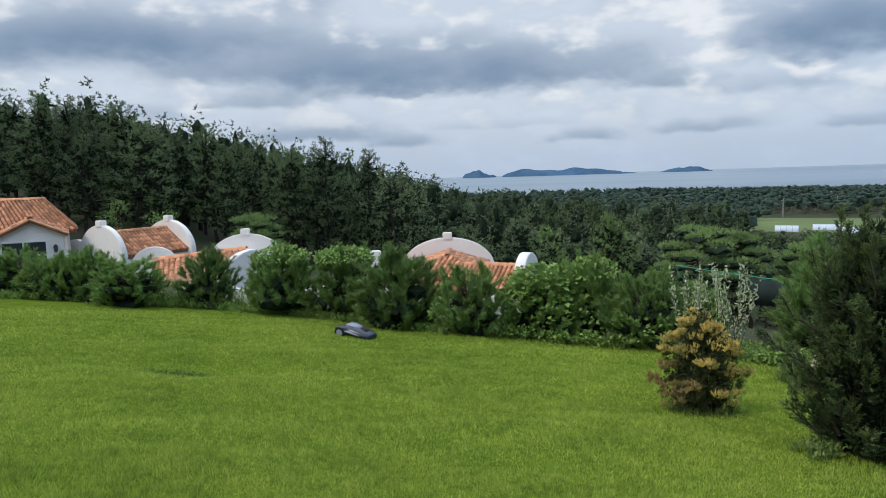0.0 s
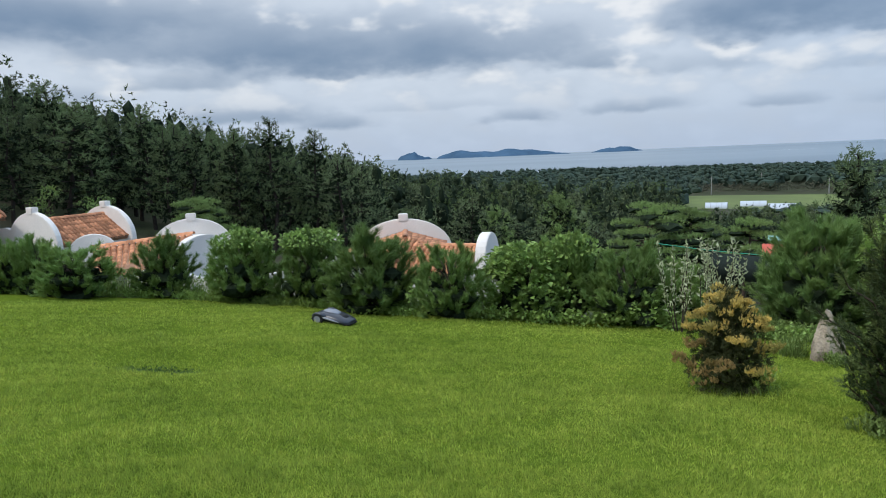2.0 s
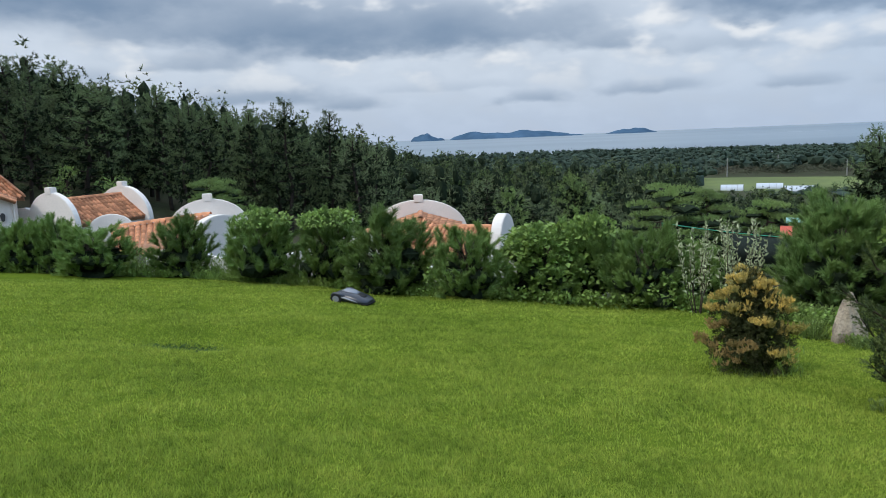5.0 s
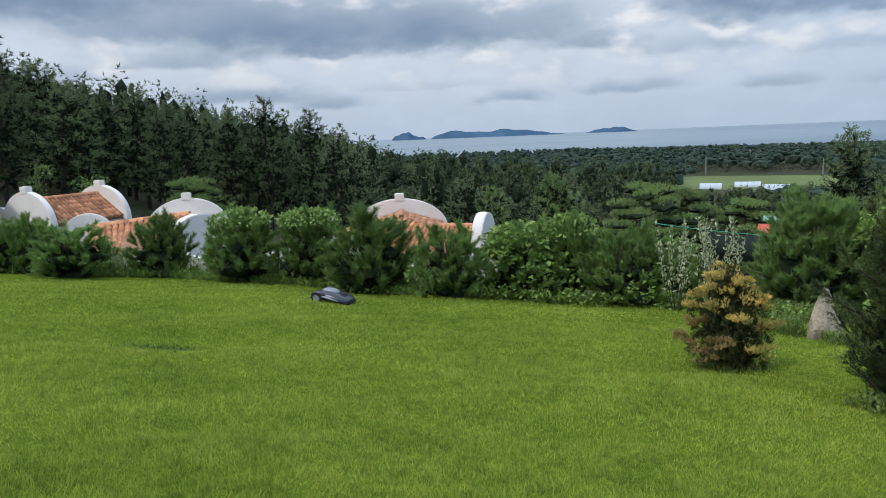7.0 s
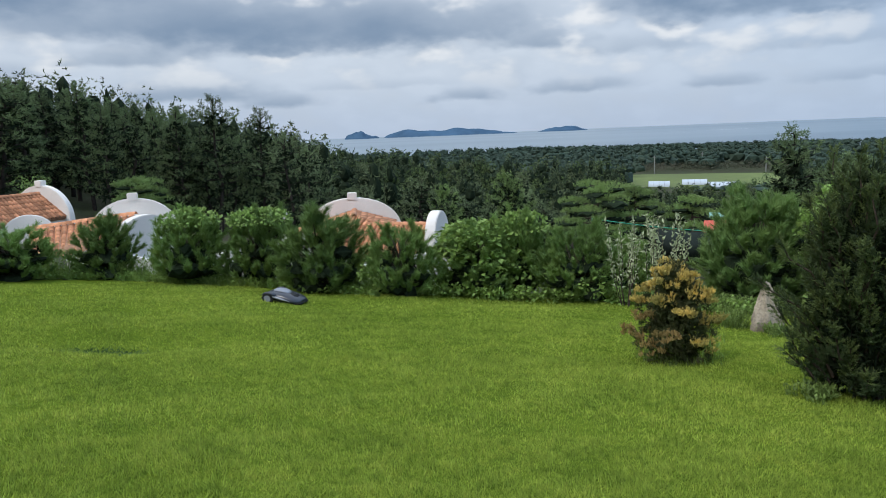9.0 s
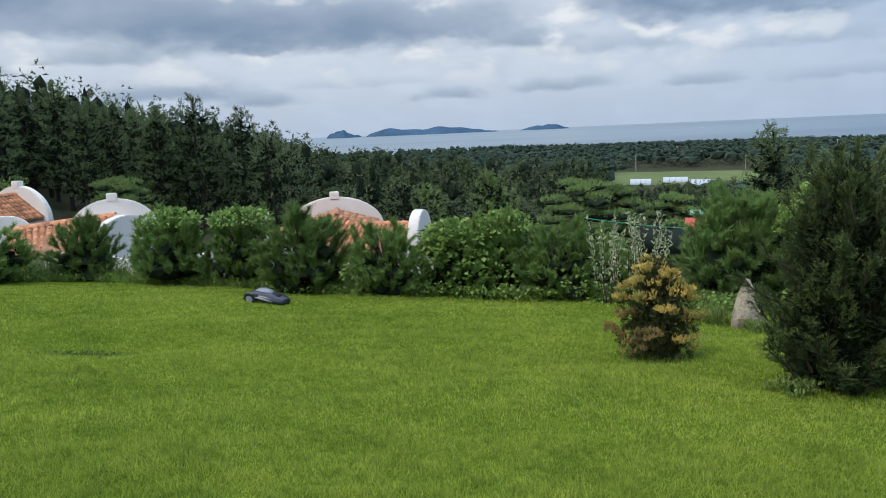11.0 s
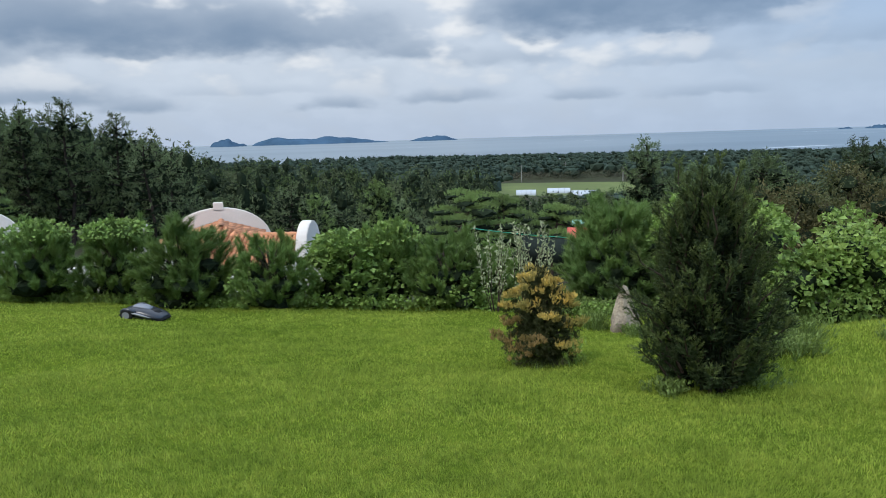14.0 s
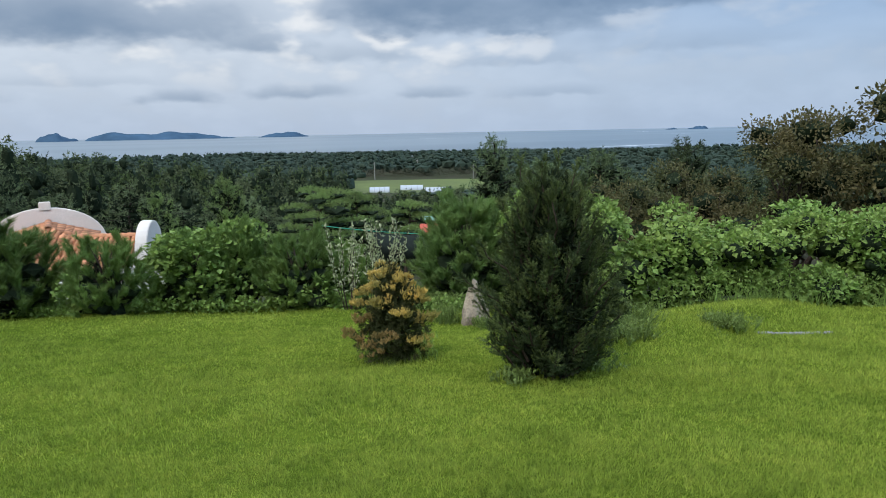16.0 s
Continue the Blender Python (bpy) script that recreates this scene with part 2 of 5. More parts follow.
ROCK = material("granite_boulder", (0.33, 0.275, 0.205), 0.95, 0.35, 3.0, 26.0, 1.0, 32.0, other=(0.19, 0.15, 0.12), spec=0.2)
# woods tinted blue: the haze of distance is painted into the colour
ISLE = material("hazed_island_woods", (0.06, 0.11, 0.17), 0.95, 0.2, 0.004, 0.02, spec=0.0)
GREENHOUSE = material("greenhouse_film", (0.47, 0.51, 0.55), 0.35, 0.05, 0.4, 3.0, spec=0.5)
DARKGLASS = material("window_glass", (0.03, 0.035, 0.04), 0.05, 0.1, 1.0, 3.0, spec=0.6)
METAL = material("dark_window_frame", (0.06, 0.06, 0.06), 0.4, 0.1, 3.0, 20.0, spec=0.4)
SHELL = material("grey_plastic_shell", (0.020, 0.024, 0.034), 0.28, 0.15, 4.0, 40.0, spec=0.5)
RUBBER = material("black_rubber", (0.012, 0.012, 0.013), 0.8, 0.2, 9.0, 60.0, spec=0.3)
SILVER = material("silver_plastic", (0.21, 0.22, 0.25), 0.35, 0.1, 9.0, 60.0, spec=0.5)
CORD = material("green_net_rope", (0.06, 0.36, 0.23), 0.7, 0.2, 9.0, 60.0, spec=0.2)
NETTING = material("dark_shade_net", (0.03, 0.04, 0.035), 0.9, 0.3, 3.0, 30.0, spec=0.1)
REDSHEET = material("red_roof_sheet", (0.50, 0.09, 0.05), 0.5, 0.15, 2.0, 20.0, spec=0.3)
MINT = material("mint_roof_sheet", (0.25, 0.45, 0.38), 0.5, 0.15, 2.0, 20.0, spec=0.3)
CONCRETE = material("grey_concrete", (0.26, 0.255, 0.23), 0.9, 0.15, 2.0, 20.0, 0.4, 40.0, spec=0.2)
BRUSH = material("brown_scrub", (0.13, 0.115, 0.085), 0.9, 0.3, 0.05, 0.4, island=0.3, other=(0.07, 0.08, 0.05), spec=0.1)

# ---------------------------------------------------------------- meshes
def mesh_from(name, verts, faces, mat, smooth=False):
    me = bpy.data.meshes.new(name)
    me.from_pydata([tuple(v) for v in verts], [], [tuple(f) for f in faces])
    for m in (mat if isinstance(mat, (list, tuple)) else [mat]):
        me.materials.append(m)
    if smooth:
        me.polygons.foreach_set("use_smooth", [True] * len(me.polygons))
    me.update()
    return me


def tri_mesh(name, verts, mat, index=None):
    """A mesh of loose triangles from an array of shape (n, 3, 3), quickly."""
    v = np.asarray(verts, np.float32).reshape(-1, 3)
    n = len(v) // 3
    me = bpy.data.meshes.new(name)
    me.vertices.add(len(v))
    me.vertices.foreach_set("co", v.ravel())
    me.loops.add(len(v))
    me.loops.foreach_set("vertex_index", np.arange(len(v), dtype=np.int32))
    me.polygons.add(n)
    me.polygons.foreach_set("loop_start", np.arange(n, dtype=np.int32) * 3)
    for m in (mat if isinstance(mat, (list, tuple)) else [mat]):
        me.materials.append(m)
    if index is not None:
        me.polygons.foreach_set("material_index", np.asarray(index, np.int32))
    me.update(calc_edges=True)
    return me


def part(name, bm, mat, parent, label=""):
    """One mesh object under a thing or under a part; bm is a bmesh or a mesh."""
    if isinstance(bm, bpy.types.Mesh):
        me = bm
    else:
        me = bpy.data.meshes.new(name)
        bm.to_mesh(me)
        bm.free()
        me.materials.append(mat)
    ob = new(name, me)
    ob.parent = parent
    return tagged(ob, label) if label else ob


def smooth01(a, lo, hi):
    k = np.clip((np.asarray(a, float) - lo) / (hi - lo), 0, 1)
    return k * k * (3 - 2 * k)


# ---------------------------------------------------------------- terrain
LAWN_X, LAWN_Y = -0.0819, -0.1282
SEA_Z = -24.4


def ground_z(x, y):
    x, y = np.asarray(x, float), np.asarray(y, float)
    r = np.hypot(x, y)
    lawn = LAWN_X * np.clip(x, -14, 20) + LAWN_Y * np.clip(y, -12, 60)
    s = (x + 40) * 0.9 + (y - 70) * 0.35
    hill = np.where(s > 0, -23 + 23.5 * np.exp(-s / 115.0), 0.5 - 0.05 * s)
    hill = np.minimum(hill, 4.0) - 4.5 * np.exp(-((x - 30) / 38) ** 2 - ((y - 80) / 45) ** 2)
    far = np.where(r > 600, -22 - smooth01(r, 640, 800) * 6, -22)
    k = smooth01(r, 170, 420)
    hill = hill * (1 - k) + far * k
    w = smooth01(r, 22, 62)
    z = lawn * (1 - w) + hill * w
    near = 1 - smooth01(r, 18, 30)
    z = z + near * (0.022 * np.sin(1.3 * x + 0.8 * y) + 0.018 * np.sin(0.7 * x - 1.9 * y + 1) + 0.008 * np.sin(3.1 * x + 2.3 * y))
    z = z - 0.16 * np.exp(-((x + 3.1) / 1.3) ** 2 - ((y - 10.0) / 0.85) ** 2) - 0.05 * np.exp(-((x + 3.35) / 0.5) ** 2 - ((y - 9.5) / 0.35) ** 2)   # shallow hollow
    z = z + near * (0.012 * np.sin(4.3 * x - 2.1 * y + 0.7) * np.sin(1.7 * x + 3.9 * y))
    along = np.clip((x - 6.2) / 5.8, 0, 1.6)                                          # low grassy bank on the right
    off = (y - 7.5) * 0.934 - (x - 6.2) * 0.354
    z = z + 0.32 * smooth01(along, -0.05, 0.30) * (1 - 0.7 * smooth01(along, 0.9, 1.6)) * np.exp(-(np.maximum(off, -9 * (off < 0)) / np.where(off < 0, 0.75, 1.1)) ** 2)
    return z


def lawn_edge(x):
    """How far the mown lawn reaches."""
    return np.interp(x, [-16, -8, -4, 0, 5, 7.6, 9, 12, 16, 22], [19.6, 19.9, 19.2, 17.1, 16.2, 13.8, 13.1, 12.5, 11.0, 8.7])


def build_ground():
    rings = np.concatenate([np.arange(0.0, 24, 0.3), np.geomspace(24, 6000, 90)])
    n = 216
    ang = np.arange(n) * 2 * math.pi / n
    xs, ys = np.outer(rings[1:], np.sin(ang)).ravel(), np.outer(rings[1:], np.cos(ang)).ravel()
    zs = ground_z(xs, ys)
    verts = np.vstack([[[0, 0, float(ground_z(0, 0))]], np.c_[xs, ys, zs]])
    faces, mats = [], []
    for i in range(n):
        faces.append((0, 1 + (i + 1) % n, 1 + i))
    for k in range(len(rings) - 2):
        a, b = 1 + k * n, 1 + (k + 1) * n
        for i in range(n):
            j = (i + 1) % n
            faces.append((a + i, a + j, b + j, b + i))
    me = mesh_from("ground", verts, faces, [LAWN, LITTER, FIELD], True)
    c = np.array([p.center for p in me.polygons])
    edge = lawn_edge(c[:, 0])
    r = np.hypot(c[:, 0], c[:, 1])
    a = np.degrees(np.arctan2(c[:, 0], c[:, 1]))
    idx = np.where((c[:, 1] < edge + 0.4) & (r < 26), 0, 1)
    idx = np.where((r > 240) & (r < 356) & (a > 19) & (a < 34), 2, idx)
    me.polygons.foreach_set("material_index", idx.astype(np.int32))
    tagged(new("ground", me), "sloping mown lawn that drops to a wooded coastal plain", "ground", kind="structure")


build_ground()


def build_sea():
    m = bpy.data.materials.new("sea_water")
    m.use_nodes = True
    N = nodes_of(m.node_tree)
    co = N("ShaderNodeTexCoord")
    mp = N("ShaderNodeMapping", {0: co.outputs["Object"], "Scale": (0.0007, 0.0022, 1)})
    n1 = N("ShaderNodeTexNoise", {"Vector": mp.outputs[0], "Scale": 1.0, "Detail": 5.0})
    # lighter bands put the glare on the water into its colour
    mix = N("ShaderNodeMix", {0: n1.outputs[0], 6: (0.02, 0.06, 0.10, 1), 7: (0.24, 0.30, 0.33, 1)}, data="RGBA")
    bp = N("ShaderNodeBump", {"Height": n1.outputs[0], "Strength": 0.3, "Distance": 2.0})
    foam = N("ShaderNodeTexNoise", {"Vector": N("ShaderNodeMapping", {0: co.outputs["Object"], "Scale": (0.0022, 0.016, 1)}).outputs[0], "Scale": 1.0, "Detail": 3.0})
    crest = N("ShaderNodeMapRange", {"Value": foam.outputs[0], "From Min": 0.69, "From Max": 0.76})
    water = N("ShaderNodeMix", {0: crest.outputs[0], 6: mix.outputs[2], 7: (0.75, 0.78, 0.80, 1)}, data="RGBA")
    p = N("ShaderNodeBsdfPrincipled", {"Base Color": water.outputs[2], "Roughness": 0.35, "Normal": bp.outputs[0]})
    N("ShaderNodeOutputMaterial", {0: p.outputs[0]})
    n = 90
    verts, faces = [], []
    for r in (560, 1500, 9000):
        for i in range(n):
            a = 2 * math.pi * i / n
            verts.append((r * math.sin(a), r * math.cos(a), SEA_Z))
    for k in range(2):
        for i in range(n):
            j = (i + 1) % n
            faces.append((k * n + i, k * n + j, k * n + n + j, k * n + n + i))
    tagged(new("water", mesh_from("water", verts, faces, m)), "calm grey-blue sea reaching the horizon", "sea", kind="structure")


build_sea()

# ---------------------------------------------------------------- foliage
def unit(v):
    return v / np.maximum(np.linalg.norm(v, axis=-1, keepdims=True), 1e-9)


def tufts(rng, pts, dirs, length, width, count, spread, droop=0.0):
    """Needles: count thin triangles fanning out from every point about its direction."""
    m = len(pts)
    d = np.repeat(unit(dirs), count, 0) + spread * rng.normal(size=(m * count, 3))
    d = unit(d)
    d[:, 2] -= droop
    side = unit(np.cross(d, rng.normal(size=d.shape)))
    base = np.repeat(pts, count, 0)
    ln = length * rng.uniform(0.6, 1.15, (m * count, 1))
    w = width * rng.uniform(0.7, 1.3, (m * count, 1))
    return np.stack([base - side * w, base + side * w, base + d * ln], 1)


def shoots(rng, pts, dirs, axis, needle, width, whorls, per, lean=0.75):
    """Bottle-brush shoots: needles in whorls along short axes."""
    m = len(pts)
    d = unit(dirs + 0.25 * rng.normal(size=dirs.shape))
    k = np.tile(np.repeat(np.linspace(0.1, 1.0, whorls), per), m)[:, None]
    D, P = np.repeat(d, whorls * per, 0), np.repeat(pts, whorls * per, 0)
    L = np.repeat(axis * rng.uniform(0.7, 1.3, m), whorls * per)[:, None]
    base = P + D * L * k
    out = unit(np.cross(D, rng.normal(size=D.shape)))
    n = unit(D * lean + out)
    side = unit(np.cross(n, rng.normal(size=n.shape)))
    ln = needle * rng.uniform(0.7, 1.2, (len(n), 1))
    return np.stack([base - side * width, base + side * width, base + n * ln], 1)


def leaves(rng, pts, dirs, size, aspect=0.8, flat=0.5):
    """Broad leaves, four triangles each, folded along the midrib."""
    d = unit(dirs + 0.5 * rng.normal(size=dirs.shape))
    up = unit(np.array([0, 0, 1.0]) * flat + rng.normal(size=d.shape) * 0.6 + unit(dirs) * 0.5)
    s = unit(np.cross(d, up))
    nrm = np.cross(s, d)
    L = size * rng.uniform(0.6, 1.25, (len(pts), 1))
    W = L * aspect * 0.5
    a, tip = pts, pts + d * L - nrm * L * 0.15
    m1 = pts + d * L * 0.4
    l, r = m1 - s * W + nrm * L * 0.10, m1 + s * W + nrm * L * 0.10
    return np.concatenate([np.stack([a, m1, l], 1), np.stack([l, m1, tip], 1), np.stack([a, r, m1], 1), np.stack([m1, r, tip], 1)])


def on_lobes(rng, lobes, total, top=-0.6):
    """About total points on the shells of ellipsoid lobes (x, y, z, rx, ry, rz), by their areas, and their ways out."""
    P, D = [], []
    area = [rx * ry + rx * rz + ry * rz for x, y, z, rx, ry, rz in lobes]
    for (x, y, z, rx, ry, rz), s in zip(lobes, area):
        n = max(4, round(total * s / sum(area)))
        d = unit(rng.normal(size=(n * 4, 3)))
        d = d[d[:, 2] > top][:n]
        k = rng.uniform(0.55, 1.0, (len(d), 1)) ** 0.5
        P.append(np.array([x, y, z]) + d * [rx, ry, rz] * k)
        D.append(unit(d / [rx, ry, rz]))
    return np.concatenate(P), np.concatenate(D)


def tube(points, radii, sides=6):
    """Vertices and faces of a tapered bent tube."""
    P = np.asarray(points, float)
    verts, faces = [], []
    for i, (p, r) in enumerate(zip(P, radii)):
        d = unit(P[min(i + 1, len(P) - 1)] - P[max(i - 1, 0)])
        a = unit(np.cross(d, [0.3, 1, 0.2]))
        b = np.cross(d, a)
        for k in range(sides):
            t = 2 * math.pi * k / sides
            verts.append(p + r * (math.cos(t) * a + math.sin(t) * b))
    for i in range(len(P) - 1):
        for k in range(sides):
            j = (k + 1) % sides
            faces.append((i * sides + k, i * sides + j, (i + 1) * sides + j, (i + 1) * sides + k))
    return verts, faces


def wood_mesh(name, branches, mat=None):
    V, Fc = [], []
    for pts, rad, sides in branches:
        v, f = tube(pts, rad, sides)
        o = len(V)
        V += v
        Fc += [tuple(i + o for i in q) for q in f]
    return mesh_from(name, V, Fc, mat or BARK, True)


def bent(rng, a, b, n=4, wobble=0.08):
    a, b = np.asarray(a, float), np.asarray(b, float)
    k = np.linspace(0, 1, n)[:, None]
    L = np.linalg.norm(b - a)
    p = a + (b - a) * k + rng.normal(size=(n, 3)) * wobble * L * np.sin(k * math.pi)
    return p


def tree_thing(name, trunk_me, crown_me, inner_me, label, category, group=""):
    top = new(name, None)
    tagged(top, label, category, group)
    part("trunk", trunk_me, None, top)
    crown = part("crown", crown_me, None, top)
    tagged(part("inner_growth", inner_me, None, crown), kind="stuff")
    return top


def ico(sub):
    bm = bmesh.new()
    bmesh.ops.create_icosphere(bm, subdivisions=sub, radius=1.0)
    tri = np.array([[v.co[:] for v in f.verts] for f in bm.faces])
    bm.free()
    return tri


ICO1 = ico(1)


def blobs(rng, centres, radii, rough=0.25):
    """Uneven closed lumps: the dense twiggy insides of crowns, mostly coloured as shade."""
    base = ICO1
    c, r = np.asarray(centres, float), np.asarray(radii, float)
    n = len(c)
    key = np.round(base.reshape(-1, 3) * 50).astype(int)
    _, inv = np.unique(key, axis=0, return_inverse=True)
    inv = np.ravel(inv)
    wob = 1 + rough * rng.uniform(-1, 1, (n, inv.max() + 1))
    v = base.reshape(1, -1, 3) * wob[:, inv][:, :, None] * r[:, None, :] + c[:, None, :]
    return v.reshape(-1, 3, 3)


def forest_pine(seed, h, wide, lean=0.04, low=0.14, tuft=0.34, mat=None, limbs=34, bark=None):
    """A tall black pine: bare trunk below, brushes of upturned needles along tiers of limbs above, and a feathery leader."""
    rng = np.random.default_rng(seed)
    top = np.array([rng.normal() * lean * h, rng.normal() * lean * h, h * 0.97])
    trunk = bent(rng, (0, 0, -0.5), top, 6, 0.02)
    br = [(trunk, np.linspace(0.16, 0.03, 6) * h / 9, 7)]
    P, D, C, R = [], [], [], []
    for i in range(limbs):
        f = low + (0.97 - low) * ((i + rng.uniform(0, 0.8)) / limbs) ** 0.9
        p = np.array([np.interp(f * h, trunk[:, 2], trunk[:, c]) for c in range(3)])
        a = i * 2.4 + rng.uniform(-0.5, 0.5)
        reach = wide * (1.05 - 0.90 * max(0, (f - 0.40) / 0.60) ** 1.5) * rng.uniform(0.62, 1.10) * (0.85 if f < 0.3 else 1)
        e = p + np.array([math.cos(a) * reach, math.sin(a) * reach, reach * (-0.05 + 0.5 * f) + 0.02 * h * rng.uniform(0, 1)])
        line = bent(rng, p, e, 4, 0.06)
        br.append((line, [0.05 * h / 9, 0.035 * h / 9, 0.02, 0.010], 3))
        n = max(13, round(23 * reach / wide))
        g = 0.30 + 0.70 * rng.uniform(0, 1, n) ** 0.7
        q = np.stack([np.interp(g * 3, range(4), line[:, c]) for c in range(3)], 1)
        side = np.array([-math.sin(a), math.cos(a), 0])
        q = q + side * (rng.normal(size=(n, 1)) * 0.24 * reach * (1.15 - g)[:, None] * 1.5) + np.array([0, 0, 1]) * rng.uniform(-0.38, 0.22, (n, 1))
        P.append(q)
        out = np.array([math.cos(a), math.sin(a), 0])
        D.append(out * 0.55 + side * rng.normal(size=(n, 1)) * 0.5 + np.array([0, 0, 1]) * rng.uniform(0.5, 1.3, (n, 1)))
        # near-black tufts below each limb paint the shade under it
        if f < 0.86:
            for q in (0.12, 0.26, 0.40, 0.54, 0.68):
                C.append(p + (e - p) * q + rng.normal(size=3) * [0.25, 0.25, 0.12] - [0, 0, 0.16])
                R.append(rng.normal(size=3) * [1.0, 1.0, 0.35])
    k = np.linspace(0.70, 0.985, 44)
    P.append(np.stack([np.interp(k * h * 0.97, trunk[:, 2], trunk[:, c]) for c in range(3)], 1) + rng.normal(size=(44, 3)) * np.linspace(0.36, 0.04, 44)[:, None])
    D.append(np.tile([0, 0, 1.0], (44, 1)) + rng.normal(size=(44, 3)) * 0.45)
    tri = shoots(rng, np.concatenate(P), np.concatenate(D), tuft * 0.8, tuft * 0.66, tuft * 0.075, 3, 3, 0.8)
    return wood_mesh("trunk", br, bark or SHADED_BARK), tri_mesh("crown", tri, mat or FOREST), tri_mesh("inner_growth", tufts(rng, np.array(C), np.array(R), 0.62, 0.11, 4, 0.8), SHADED_TWIGS)


def layered_pine(seed, h, wide, mat=None):
    """A broad garden pine: crooked trunk and flat cushions of short upright needles with bare wood between."""
    rng = np.random.default_rng(seed)
    trunk = bent(rng, (0, 0, -0.5), (rng.normal() * 0.3, rng.normal() * 0.3, h * 0.95), 7, 0.035)
    br = [(trunk, np.linspace(0.15, 0.04, 7), 7)]
    P, D, C, R = [], [], [], []
    n = 15
    for i in range(n):
        f = 0.42 + 0.56 * i / (n - 1)
        p = np.array([np.interp(f * h * 0.92, trunk[:, 2], trunk[:, c]) for c in range(3)])
        a = i * 2.4 + rng.uniform(-0.5, 0.5)
        reach = wide * (1.0 - 0.80 * ((f - 0.42) / 0.56) ** 1.6) * rng.uniform(0.55, 1.0)
        e = p + np.array([math.cos(a) * reach, math.sin(a) * reach, 0.10 + 0.05 * reach])
        br.append((bent(rng, p, e, 4, 0.08), [0.07, 0.05, 0.035, 0.015], 4))
        for q, k in ((0.95, 1.0), (0.6, 0.75)):
            c = p + (e - p) * q + rng.normal(size=3) * [0.15, 0.15, 0.05]
            s = wide * rng.uniform(0.24, 0.36) * k
            m = round(70 * k)
            u = rng.uniform(0, 1, (m, 1)) ** 0.5
            t = rng.uniform(0, 6.283, m)
            lump = 0.10 * np.sin(5 * t + seed)[:, None]
            flat = np.c_[np.cos(t), np.sin(t)] * u * s * (1 + lump)
            P.append(c + np.c_[flat, (1 - u ** 2) * s * 0.30 + rng.normal(size=(m, 1)) * 0.03])
            D.append(np.c_[flat / s * 0.8, np.full(m, 1.0)])
            # near-black lump puts the cushion's shaded underside into colour
            C.append(c - [0, 0, 0.10])
            R.append((s * 0.80, s * 0.80, s * 0.20))
    tri = shoots(rng, np.concatenate(P), np.concatenate(D), 0.15, 0.13, 0.013, 3, 4, 0.9)
    return wood_mesh("trunk", br, BARK), tri_mesh("crown", tri, mat or LIGHTPINE), tri_mesh("inner_growth", blobs(rng, C, R, rough=0.3), SHADED_TWIGS)


# ---------------------------------------------------------------- sea, islands, plain and woods
def island(name, a0, a1, dist, height, seed, label):
    """A low wooded island between two bearings, a ridge with an uneven crest."""
    rng = np.random.default_rng(seed)
    n, m = 46, 7
    verts, faces = [], []
    ph = rng.uniform(0, 6, 5)
    for i in range(n):
        f = i / (n - 1)
        a = radians(a0 + (a1 - a0) * f)
        prof = math.sin(math.pi * f) ** 0.6 * (0.66 + 0.2 * math.sin(5 * f + ph[0]) + 0.1 * math.sin(13 * f + ph[1]) + 0.05 * math.sin(31 * f + ph[2]))
        for k in range(m):
            g = k / (m - 1)
            d = dist + (g - 0.5) * 260 * (0.25 + math.sin(math.pi * f))
            z = SEA_Z - 1 + (height * max(prof, 0.02) + rng.uniform(0, 1.2)) * math.sin(math.pi * g) ** 0.7
            verts.append((d * math.sin(a), d * math.cos(a), z))
    for i in range(n - 1):
        for k in range(m - 1):
            faces.append((i * m + k, i * m + k + 1, (i + 1) * m + k + 1, (i + 1) * m + k))
    tagged(new(name, mesh_from(name, verts, faces, ISLE, True)), label, "island")


island("island", -1.1, 1.55, 4000, 50, 3, "small humped wooded island in the hazy blue sea")
island("island", 1.9, 11.2, 4000, 68, 8, "long hilly wooded island in the hazy blue sea")
island("island", 9.6, 12.2, 3950, 12, 4, "low rocky headland off a wooded island")
island("island", 13.7, 17.5, 4000, 31, 5, "low flat wooded island far out at sea")
island("island", 45.9, 47.3, 4200, 26, 6, "tiny hazy islet on the sea horizon")
island("island", 44.3, 45.2, 4200, 11, 7, "tiny hazy rock on the sea horizon")

SKYLINE = ([-45, -33, -30, -24.5, -18.8, -12.2, -8.4, -3.9, 0, 6, 18, 44, 49, 70],
           [6.9, 6.6, 6.8, 6.1, 4.3, 2.65, 1.45, -0.4, -0.95, -1.1, -1.5, -1.6, -1.2, -1.0])


def tree_limit(a, r):
    """The height up to which the wood grows, by bearing and distance."""
    e = np.interp(a, *SKYLINE)
    if 20.0 < a < 31.5 and r < 300:
        e = min(e, -4.7)
    elif 31.5 <= a < 46 and r < 120:
        e = min(e, -1.9 - 1.6 * (r < 70))
    elif -3 < a < 20 and r < 75:
        e = min(e, -3.7)
    return 1.6 + r * math.tan(radians(e))


def forest_spots(seed, r0, r1, a0, a1, space):
    """Jittered places over a sector."""
    rng = np.random.default_rng(seed)
    out, r = [], r0
    while r < r1:
        step = space * (1 + (r - r0) / 400)
        for k in range(int(radians(a1 - a0) * r / step)):
            a = radians(a0) + (k + rng.uniform(0, 1)) * step / r
            rr = r + rng.uniform(-0.5, 0.5) * step
            out.append((rr * math.sin(a), rr * math.cos(a), math.degrees(a), rr))
        r += step * 0.9
    return out


